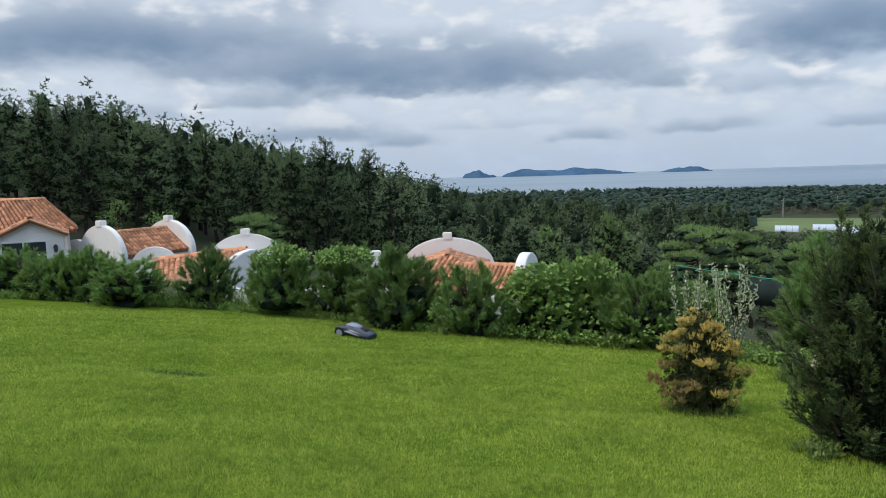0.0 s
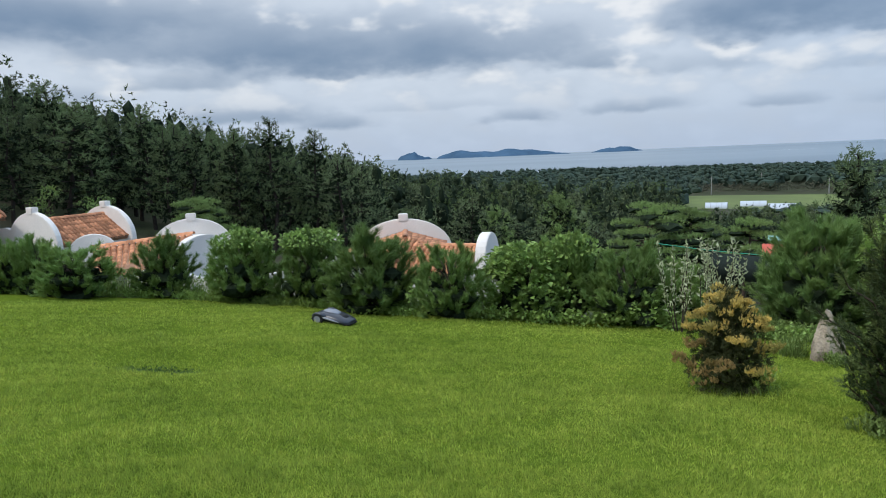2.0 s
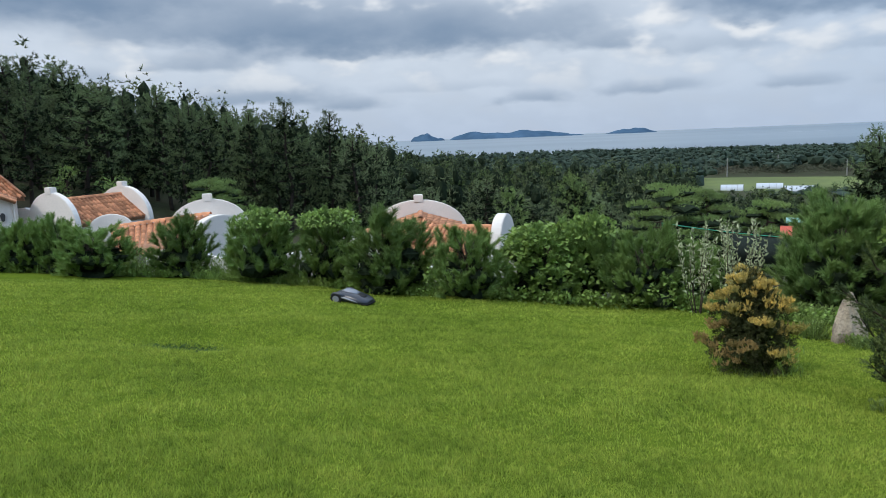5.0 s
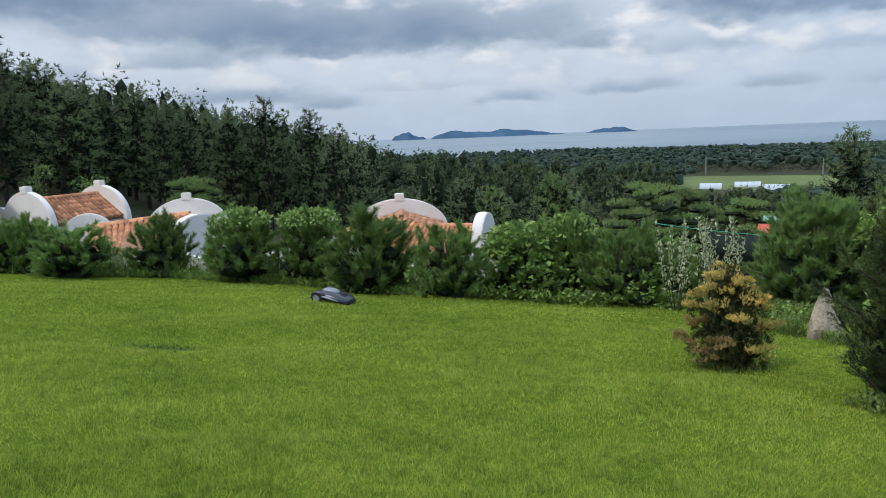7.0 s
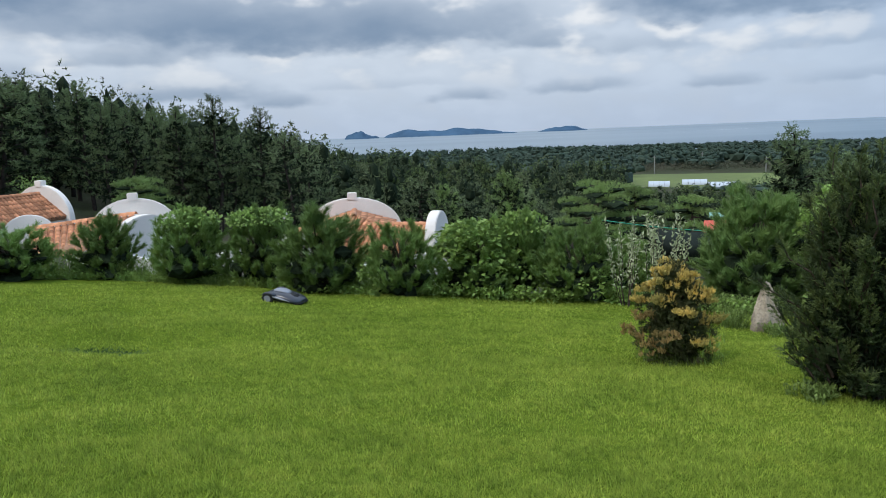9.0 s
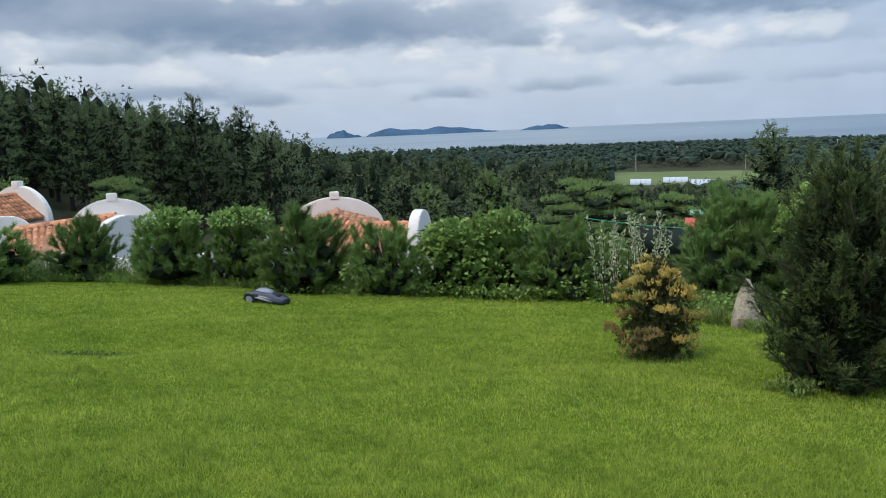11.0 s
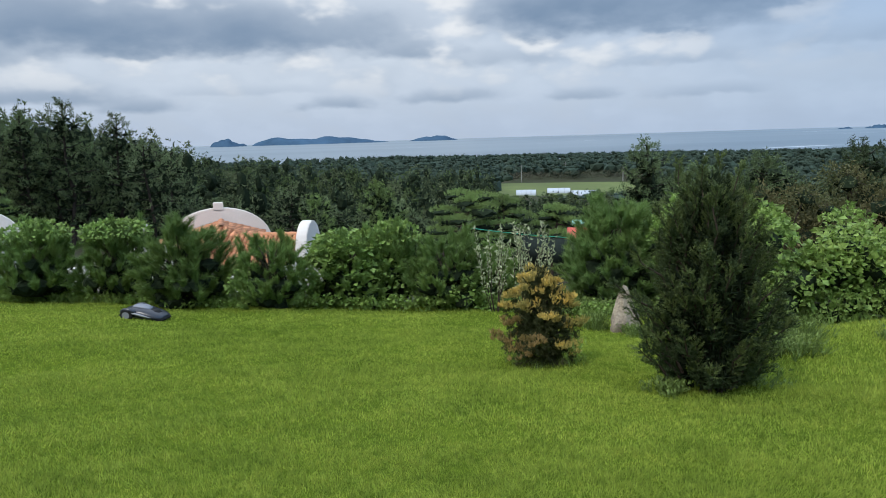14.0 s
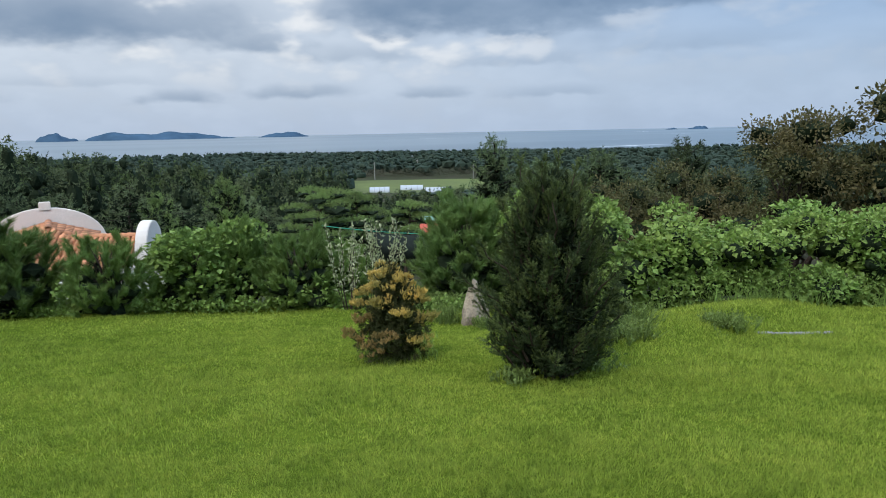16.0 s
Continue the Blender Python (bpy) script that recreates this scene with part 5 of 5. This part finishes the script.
def build_bank():
    """The thicket of vines on the right and the rusty trees behind it."""
    rng = np.random.default_rng(61)
    lobes, shade = [], []
    for f in np.linspace(0, 1, 26):
        x, y = 9.6 + 9.8 * f, 13.6 - 3.9 * f
        base = float(ground_z(x, y))
        hh = 2.10 + (0.34 * math.sin(9 * f + 1) + 0.18 * math.sin(23 * f)) * (1 - 0.4 * f)
        for k in range(6):
            q = rng.uniform(-0.6, 1.6) if k > 1 else rng.uniform(-0.7, 0.1)
            s = rng.uniform(0.26, 0.62)
            at = (x + q * 0.4 + rng.normal() * 0.2, y + q, base + hh * (rng.uniform(0.40, 0.90) if k > 1 else rng.uniform(0.08, 0.35)), s, s, s * rng.uniform(0.6, 0.9))
            lobes.append(at)
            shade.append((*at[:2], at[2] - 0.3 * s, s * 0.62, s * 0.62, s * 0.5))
    P, D = on_lobes(rng, lobes, 27000, -0.35)
    P = P + rng.normal(size=P.shape) * 0.07
    D = D * [0.7, 0.7, 0.4] + [0, 0, 0.2]
    big = rng.uniform(0, 1, len(P)) < 0.45
    tri = np.concatenate([leaves(rng, P[big], D[big], 0.155, 0.95, 1.0), leaves(rng, P[~big], D[~big], 0.105, 0.9, 0.8)])
    bank = tagged(new("vine_thicket", tri_mesh("vine_thicket", tri, LEAF)), "thick bank of bright green broad-leaved vines", "thicket", kind="stuff")
    # near-black lumps give the shaded hollows between the leaves
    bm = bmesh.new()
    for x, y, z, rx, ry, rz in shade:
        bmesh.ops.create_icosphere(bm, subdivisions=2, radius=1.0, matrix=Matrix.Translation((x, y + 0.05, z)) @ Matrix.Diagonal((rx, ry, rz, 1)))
    part("inner_growth", bm, SHADED_TWIGS, bank)
    n = 170
    f = rng.uniform(0, 1, n)
    x, y = 9.0 + 9.8 * f, 13.0 - 4.0 * f + rng.normal(size=n) * 0.35
    stalk = tufts(rng, np.c_[x, y, ground_z(x, y)], np.tile([0, 0, 1.0], (n, 1)), 0.5, 0.010, 8, 0.45)
    q = np.repeat(np.c_[x, y, ground_z(x, y)], 16, 0)
    q[:, 2] += rng.uniform(0.05, 0.75, len(q))
    q[:, :2] += rng.normal(size=(len(q), 2)) * 0.16
    lf = leaves(rng, q, np.tile([0, 0, 0.6], (len(q), 1)), 0.08, 0.4, 0.4)
    tagged(new("tall_weeds", tri_mesh("tall_weeds", np.concatenate([stalk, lf]), LEAF)), "tall green weeds at the foot of the thicket", "weeds", kind="stuff")


build_bank()


def leafy_tree(x, y, lobes, n, size, mat, label, seed, dz=0.0):
    rng = np.random.default_rng(seed)
    top = tagged(new("broadleaf_tree"), label, "tree")
    top.matrix_basis = pose(*place(x, y, dz), 0, 0, 0)
    br = []
    for l in lobes:
        br.append((bent(rng, (rng.normal() * 0.1, rng.normal() * 0.1, -0.3), l[:3], 5, 0.07), [0.09, 0.075, 0.05, 0.03, 0.01], 5))
        for _ in range(4):
            d = unit(rng.normal(size=3) + np.array([0, 0, 0.4]))
            br.append((bent(rng, l[:3], np.array(l[:3]) + d * np.array(l[3:]) * 1.05, 3, 0.08), [0.02, 0.014, 0.005], 4))
    P, D = on_lobes(rng, lobes, n, -0.7)
    P = P + 0.12 * rng.normal(size=P.shape)
    part("trunk", wood_mesh("trunk", br), None, top)
    crown = part("crown", tri_mesh("crown", leaves(rng, P, D, size, 0.6, 0.5), mat), None, top)
    # near-black lumps paint the crown's inner shade
    part("inner_growth", tri_mesh("inner_growth", blobs(rng, [l[:3] for l in lobes], np.array([l[3:] for l in lobes]) * 0.62, rough=0.35), SHADED_TWIGS), None, crown)["kind"] = "stuff"


def random_lobes(seed, n, rx, ry, z0, z1, s0, s1):
    rng = np.random.default_rng(seed)
    out = []
    for _ in range(n):
        a, q, f = rng.uniform(0, 6.28), rng.uniform(0, 1) ** 0.5, rng.uniform(0, 1)
        s = rng.uniform(s0, s1) * (1 - 0.35 * f)
        taper = 1 - 0.45 * f
        out.append((math.cos(a) * q * rx * taper, math.sin(a) * q * ry * taper, z0 + (z1 - z0) * f, s, s, s * 0.7))
    return out


leafy_tree(22.2, 16.6, random_lobes(1, 26, 3.0, 2.4, 1.4, 5.9, 0.7, 1.25), 17000, 0.125, BROWNLEAF, "tall broadleaf tree with rusty green foliage", 71)
leafy_tree(19.6, 18.6, random_lobes(2, 18, 2.0, 1.9, 1.0, 4.3, 0.6, 1.05), 10000, 0.11, BROWNLEAF, "broadleaf tree with rusty brown-tinged foliage", 72)
leafy_tree(16.4, 18.2, random_lobes(3, 15, 2.0, 1.8, 0.9, 3.5, 0.55, 0.95), 9000, 0.10, BROWNLEAF, "rounded broadleaf tree with brownish green foliage", 73)
leafy_tree(26.0, 14.5, random_lobes(4, 24, 3.2, 2.6, 1.2, 6.0, 1.1, 1.6), 6000, 0.20, BROWNLEAF, "tall broadleaf tree with rusty green foliage", 74)
leafy_tree(-20.4, 41.6, random_lobes(6, 5, 0.7, 0.7, 1.6, 3.0, 0.35, 0.6), 700, 0.13, PINE, "small light green tree behind the houses", 76)
leafy_tree(-18.4, 43.4, random_lobes(7, 5, 0.9, 0.7, 1.5, 2.7, 0.4, 0.6), 700, 0.13, PINE, "small light green tree behind the houses", 77)


def build_border():
    """Low weeds and creepers where the lawn meets the hedge."""
    rng = np.random.default_rng(81)
    n = 1150
    x = np.where(rng.uniform(0, 1, n) < 0.45, rng.uniform(-14, -1.5, n), rng.uniform(-1.5, 8.0, n))
    y = lawn_edge(x) + np.where(x > -1.5, -0.25, 0.25) + np.abs(rng.normal(size=n)) * 0.4
    P = np.c_[x, y, ground_z(x, y) + rng.uniform(0.02, 0.24, n) * np.where(x > 0.5, 1.2, 0.7)]
    P = np.repeat(P, 6, 0) + rng.normal(size=(n * 6, 3)) * [0.09, 0.09, 0.05]
    lf = leaves(rng, P, np.tile([0, -0.5, 0.8], (len(P), 1)), 0.085, 0.9, 0.8)
    m = 700
    x = rng.uniform(-14, 8.2, m)
    y = lawn_edge(x) + 0.2 + np.abs(rng.normal(size=m)) * 0.4
    st = tufts(rng, np.c_[x, y, ground_z(x, y)], np.tile([0, 0, 1.0], (m, 1)), 0.34, 0.008, 9, 0.4, 0.1)
    n = 620
    x = rng.uniform(-12.5, 3.2, n)
    y = lawn_edge(x) + rng.uniform(0.7, 1.5, n)
    tall = 0.32 + 0.42 * np.clip(np.sin(2.1 * x + 0.4) + 0.4, 0, 1)
    st2 = tufts(rng, np.c_[x, y, ground_z(x, y)], np.tile([0, 0, 1.0], (n, 1)), 0.62, 0.009, 7, 0.33)
    Q = np.repeat(np.c_[x, y, ground_z(x, y)], 7, 0)
    Q[:, 2] += rng.uniform(0.05, 1.0, len(Q)) * np.repeat(tall, 7)
    Q[:, :2] += rng.normal(size=(len(Q), 2)) * 0.1
    lf = np.concatenate([lf, st2, leaves(rng, Q, np.tile([0, -0.4, 0.8], (len(Q), 1)), 0.09, 0.7, 0.7)])
    tagged(new("border_weeds", tri_mesh("border_weeds", np.concatenate([lf, st]), LEAF)), "low green weeds and creepers along the lawn edge", "weeds", kind="stuff")


build_border()


def build_undergrowth():
    """Leafy weeds on the ground between the hedge, the boulder and the large pine."""
    rng = np.random.default_rng(83)
    n = 950
    x = rng.uniform(5.2, 10.5, n)
    y = lawn_edge(x) + rng.uniform(0.3, 3.4, n)
    P = np.repeat(np.c_[x, y, ground_z(x, y)], 6, 0)
    P[:, 2] += rng.uniform(0.03, 0.3, len(P))
    P[:, :2] += rng.normal(size=(len(P), 2)) * 0.12
    lf = leaves(rng, P, np.tile([0, -0.4, 0.8], (len(P), 1)), 0.10, 0.7, 0.7)
    st = tufts(rng, np.c_[x, y, ground_z(x, y)], np.tile([0, 0, 1.0], (n, 1)), 0.30, 0.009, 6, 0.4)
    tagged(new("undergrowth", tri_mesh("undergrowth", np.concatenate([lf, st]), WEED)), "leafy green undergrowth around the large pine", "weeds", kind="stuff")


build_undergrowth()


def weed_clump(x, y, w, h, seed, n=60):
    rng = np.random.default_rng(seed)
    P = rng.normal(size=(n, 3)) * [w / 4, w / 4, 0] + np.array([0, 0, -0.02])
    tri = [tufts(rng, P, np.tile([0, 0, 1.0], (n, 1)) + P * 1.2, h, 0.008, 9, 0.3)]
    Q = np.repeat(P, 12, 0)
    Q[:, 2] += rng.uniform(0.05, h * 0.8, len(Q))
    Q[:, :2] += rng.normal(size=(len(Q), 2)) * 0.05
    tri.append(leaves(rng, Q, np.tile([0, 0, 0.7], (len(Q), 1)), 0.06, 0.5, 0.5))
    ob = tagged(new("weed_clump", tri_mesh("weed_clump", np.concatenate(tri), WEED)), "clump of tall weeds in the grass", "weeds", "weed clumps in the grass")
    ob.matrix_basis = pose(*place(x, y), 0, 0, 0)


def hollow_patch():
    """Flat dark leaves added to darken the floor of the hollow in the lawn."""
    rng = np.random.default_rng(84)
    n = 1700
    x, y = -3.35 + rng.normal(size=n) * 0.20, 9.5 + rng.normal(size=n) * 0.24
    P = np.c_[x, y, ground_z(x, y) + rng.uniform(0.0, 0.035, n)]
    tagged(new("clover_patch", tri_mesh("clover_patch", leaves(rng, P, np.tile([0, -0.3, 0.5], (n, 1)), 0.034, 0.9, 0.9), DARKLEAF)), "dark low leaves added to darken the hollow of the lawn", "clover", kind="stuff")


hollow_patch()
weed_clump(9.45, 8.1, 0.85, 0.26, 1)
weed_clump(4.5, 6.6, 0.4, 0.2, 2, 24)
weed_clump(5.6, 6.75, 0.5, 0.18, 3, 30)
weed_clump(6.75, 11.15, 0.5, 0.22, 4, 30)
weed_clump(6.45, 11.9, 0.5, 0.42, 5, 30)
weed_clump(7.1, 7.7, 0.7, 0.30, 6, 45)
weed_clump(7.9, 8.6, 0.9, 0.42, 7)

# ---------------------------------------------------------------- small built things
def loft(name, rings, mat, cap=True, smooth=True):
    """A skin over rings of equal point counts."""
    n = len(rings[0])
    v = [p for r in rings for p in r]
    f = []
    for k in range(len(rings) - 1):
        for i in range(n):
            j = (i + 1) % n
            f.append((k * n + i, k * n + j, (k + 1) * n + j, (k + 1) * n + i))
    if cap:
        f.append(tuple(range(n - 1, -1, -1)))
        f.append(tuple((len(rings) - 1) * n + i for i in range(n)))
    return mesh_from(name, v, f, mat, smooth)


def wheel_mesh(name, r, w, mat, hub=False):
    rings = []
    prof = [(-w / 2, r * 0.45), (-w / 2, r * 0.92), (-w * 0.3, r), (w * 0.3, r), (w / 2, r * 0.92), (w / 2, r * 0.45)] if not hub else \
        [(-w / 2, 0.004), (-w / 2, r), (w / 2, r), (w / 2, 0.004)]
    for y, q in prof:
        rings.append([(q * math.cos(2 * math.pi * i / 20), y, q * math.sin(2 * math.pi * i / 20)) for i in range(20)])
    return loft(name, rings, mat, True, False)


def robot_mower(x, y, turn):
    m = tagged(new("robot_mower"), "dark grey robotic lawn mower driving on the grass", "lawn mower")
    tilt = Matrix.Rotation(math.atan(0.11), 4, "Y")
    m.matrix_basis = pose(*place(x, y), 0, 0, turn) @ tilt @ Matrix.Diagonal((0.98, 0.94, 0.84, 1))

    def ring(xx, half, low, high, n=16, sq=0.55):
        out = []
        for i in range(n):
            t = 2 * math.pi * i / n
            c, s = math.cos(t), math.sin(t)
            yy = half * math.copysign(abs(c) ** sq, c)
            zz = (low + high) / 2 + (high - low) / 2 * math.copysign(abs(s) ** sq, s)
            if s > 0:
                yy *= 1 - 0.28 * s
            out.append((xx, yy, zz))
        return out
    body = loft("body", [ring(-0.40, 0.20, 0.10, 0.20), ring(-0.36, 0.25, 0.07, 0.265), ring(-0.20, 0.28, 0.06, 0.300), ring(0.0, 0.28, 0.055, 0.295),
                         ring(0.18, 0.275, 0.055, 0.255), ring(0.32, 0.25, 0.06, 0.205), ring(0.40, 0.20, 0.075, 0.165), ring(0.425, 0.15, 0.09, 0.14)], SHELL)
    b = part("body", body, None, m)
    part("top_cover", loft("top_cover", [ring(-0.26, 0.09, 0.27, 0.315), ring(-0.20, 0.13, 0.27, 0.335), ring(-0.05, 0.14, 0.27, 0.335), ring(0.06, 0.11, 0.26, 0.310), ring(0.10, 0.07, 0.25, 0.28)], SILVER), None, b, "lighter grey top cover")
    part("display_panel", loft("display_panel", [ring(0.13, 0.08, 0.24, 0.272), ring(0.24, 0.10, 0.21, 0.246), ring(0.30, 0.07, 0.19, 0.218)], RUBBER), None, b)
    part("bumper", loft("bumper", [ring(0.34, 0.262, 0.055, 0.12), ring(0.43, 0.20, 0.06, 0.115), ring(0.45, 0.12, 0.07, 0.105)], RUBBER), None, b)
    for s in (-1, 1):
        panel = [(-0.30, 0.262, 0.215), (-0.12, 0.284, 0.190), (0.08, 0.286, 0.160), (0.24, 0.272, 0.130)]
        part("side_panel", wood_mesh("side_panel", [([(x, s * y, z) for x, y, z in panel], [0.012, 0.030, 0.024, 0.008], 8)], SILVER), None, b, "silver side panel")
        part("wheel_arch", loft("wheel_arch", [ring(-0.42, 0.035, 0.17, 0.22), ring(-0.36, 0.045, 0.20, 0.275), ring(-0.24, 0.05, 0.22, 0.30), ring(-0.10, 0.045, 0.18, 0.25)], SHELL), None, b).location = (0, s * 0.26, 0)
        w = part("wheel", wheel_mesh("wheel", 0.135, 0.075, RUBBER), None, m)
        w.location = (-0.27, s * 0.285, 0.13)
        part("hub", wheel_mesh("hub", 0.082, 0.085, SILVER, True), None, w, "silver wheel hub")
        for k in range(6):
            sp = part("tread_lug", wheel_mesh("tread_lug", 0.018, 0.085, RUBBER, True), None, w)
            sp.location = (0.128 * math.cos(k * 1.047), 0, 0.128 * math.sin(k * 1.047))
        c = part("caster", wheel_mesh("caster", 0.06, 0.04, RUBBER), None, m)
        c.location = (0.27, s * 0.17, 0.055)


robot_mower(-1.68, 15.2, -27)


def line_fence():
    """A green rope over posts with dark shade netting hung from its far half."""
    t = tagged(new("net_fence"), "green rope fence with dark shade netting behind shrubs", "fence")
    a, b = Vector((7.3, 22.86, -1.40)), Vector((11.5, 21.0, -1.86))
    pts = [tuple(a.lerp(b, i / 10) - V3(0, 0, 0.07 * math.sin(math.pi * i / 10))) for i in range(11)]
    part("rope", wood_mesh("rope", [(pts, [0.014] * 11, 6)], CORD), None, t, "bright green rope")
    part("slack_rope", wood_mesh("slack_rope", [([tuple(a), (7.45, 22.8, -1.75), (7.75, 22.7, -1.98)], [0.010] * 3, 5)], CORD), None, t)
    for p in (a, b):
        g = float(ground_z(p.x, p.y))
        part("post", wood_mesh("post", [([(p.x, p.y, g - 0.2), (p.x, p.y, p.z + 0.03)], [0.03, 0.025], 6)], BARK), None, t)
    n = 14
    v, f = [], []
    for i in range(n + 1):
        k = 0.42 + 0.58 * i / n
        p = a.lerp(b, k) - V3(0, 0, 0.07 * math.sin(math.pi * k))
        wob = 0.05 * math.sin(i * 1.7)
        for q, dz in ((0, -0.05), (0.03, -0.05), (0.03, -0.85), (0, -0.85)):
            v.append((p.x + wob, p.y + q, p.z + dz))
    for i in range(n):
        for k in range(4):
            j = (k + 1) % 4
            f.append((4 * i + k, 4 * i + j, 4 * i + 4 + j, 4 * i + 4 + k))
    part("netting", mesh_from("netting", v, f, NETTING, True), None, t, "dark shade netting")


line_fence()


def garden_shed(x, y, w, d, wall, roof_mat, label, turn, dz):
    s = tagged(new("shed"), label, "shed", "sheds below the garden")
    g = float(ground_z(x, y))
    s.matrix_basis = pose(x, y, g, 0, 0, turn)
    z = dz - g
    wall_box(s, [(-w / 2, -d / 2), (w / 2, -d / 2), (w / 2, d / 2), (-w / 2, d / 2)], -0.3, z, mat=CONCRETE)
    n = 12
    for side in (-1, 1):
        v, f = [], []
        for i in range(2 * n + 1):
            xx = -w / 2 - 0.2 + (w + 0.4) * i / (2 * n)
            rp = 0.02 * (i % 2)
            v += [(xx, 0, z + d * 0.3 + rp), (xx, side * (d / 2 + 0.25), z - 0.05 + rp), (xx, 0, z + d * 0.3 - 0.04 + rp), (xx, side * (d / 2 + 0.25), z - 0.09 + rp)]
        for i in range(2 * n):
            p, q = 4 * i, 4 * i + 4
            f += [(p, p + 1, q + 1, q), (p + 2, q + 2, q + 3, p + 3), (p + 1, p + 3, q + 3, q + 1)]
        part("roof_sheet", mesh_from("roof_sheet", v, f, roof_mat), None, s)


garden_shed(15.7, 30.35, 1.3, 1.5, 2.0, REDSHEET, "small shed with a red corrugated sheet roof", -27, -3.24)
garden_shed(16.75, 33.0, 0.4, 0.3, 2.0, MINT, "small shed with a mint green sheet roof", -27, -2.86)


def stone_edging():
    t = tagged(new("kerb_edging"), "grey concrete edging strip set in the grass", "kerb")
    a, b = Vector((9.91, 7.89)), Vector((11.0, 7.26))
    n = 4
    for i in range(n):
        p, q = a.lerp(b, i / n + 0.004), a.lerp(b, (i + 1) / n - 0.004)
        d = (q - p).normalized()
        s = Vector((-d.y, d.x)) * 0.06
        zz = float(ground_z((p.x + q.x) / 2, (p.y + q.y) / 2))
        bm = bmesh.new()
        vs = [bm.verts.new((c.x, c.y, z)) for z in (zz - 0.1, zz + 0.022) for c in (p - s, q - s, q + s, p + s)]
        for idx in ((3, 2, 1, 0), (4, 5, 6, 7), (0, 1, 5, 4), (1, 2, 6, 5), (2, 3, 7, 6), (3, 0, 4, 7)):
            bm.faces.new([vs[k] for k in idx])
        bmesh.ops.bevel(bm, geom=bm.edges[:], offset=0.012, segments=2, affect="EDGES")
        part("edging_stone", bm, CONCRETE, t)


stone_edging()

# ---------------------------------------------------------------- grass
def soft_noise(x, y, cell):
    """Smooth random values from 0 to 1, cell metres from one to the next."""
    grid = np.random.default_rng(int(cell * 1000)).uniform(0, 1, (400, 400))
    u, v = (x + 60) / cell, (y + 60) / cell
    i, j = np.floor(u).astype(int), np.floor(v).astype(int)
    p, q = smooth01(u - i, 0, 1), smooth01(v - j, 0, 1)
    i, j, k, l = i % 400, j % 400, (i + 1) % 400, (j + 1) % 400
    return (grid[i, j] * (1 - p) + grid[k, j] * p) * (1 - q) + (grid[i, l] * (1 - p) + grid[k, l] * p) * q


def build_grass():
    rng = np.random.default_rng(91)
    out = []
    #        from   to   blades  length width
    for y0, y1, n, ln, w in ((2.2, 5.5, 150000, 0.050, 0.0031), (5.5, 9.0, 125000, 0.050, 0.0043), (9.0, 13.0, 95000, 0.048, 0.0058), (13.0, 20.5, 105000, 0.05, 0.0095), (0.0, 6.0, 50000, 0.046, 0.0065)):
        r = np.sqrt(rng.uniform(y0 ** 2, y1 ** 2, n))
        a = np.radians(rng.uniform(*((-36, 66) if y0 else (66, 324)), n))
        x, y = r * np.sin(a), r * np.cos(a)
        ok = y < lawn_edge(x) + 0.5
        x, y = x[ok], y[ok]
        m = len(x)
        z = ground_z(x, y)
        lush = 0.22 + 0.38 * soft_noise(x, y, 1.1) + 0.80 * soft_noise(x, y, 0.24) + 0.62 * soft_noise(x, y, 0.09)
        lush = lush * (1 + 0.6 * smooth01(np.hypot(x, y), 7.2, 9.2) * smooth01(x - 0.75 * y, 0.5, 2.0))
        lean = np.c_[soft_noise(x + 7, y, 0.16) + soft_noise(x, y + 5, 0.5), soft_noise(x, y + 9, 0.15) + soft_noise(x + 3, y, 0.55)] - 1.0
        d = unit(np.c_[rng.normal(size=(m, 2)) * 0.55 + lean * 0.5, np.ones(m)])
        side = unit(np.cross(d, np.c_[rng.normal(size=(m, 2)), np.zeros(m)]))
        L = (ln * rng.uniform(0.5, 1.25, m) * lush)[:, None]
        base = np.c_[x, y, z - 0.006]
        out.append(np.stack([base - side * w, base + side * w, base + d * L], 1))
    tagged(new("grass_blades", tri_mesh("grass_blades", np.concatenate(out), BLADE)), "short mown green grass blades of the lawn", "grass", kind="stuff")


build_grass()
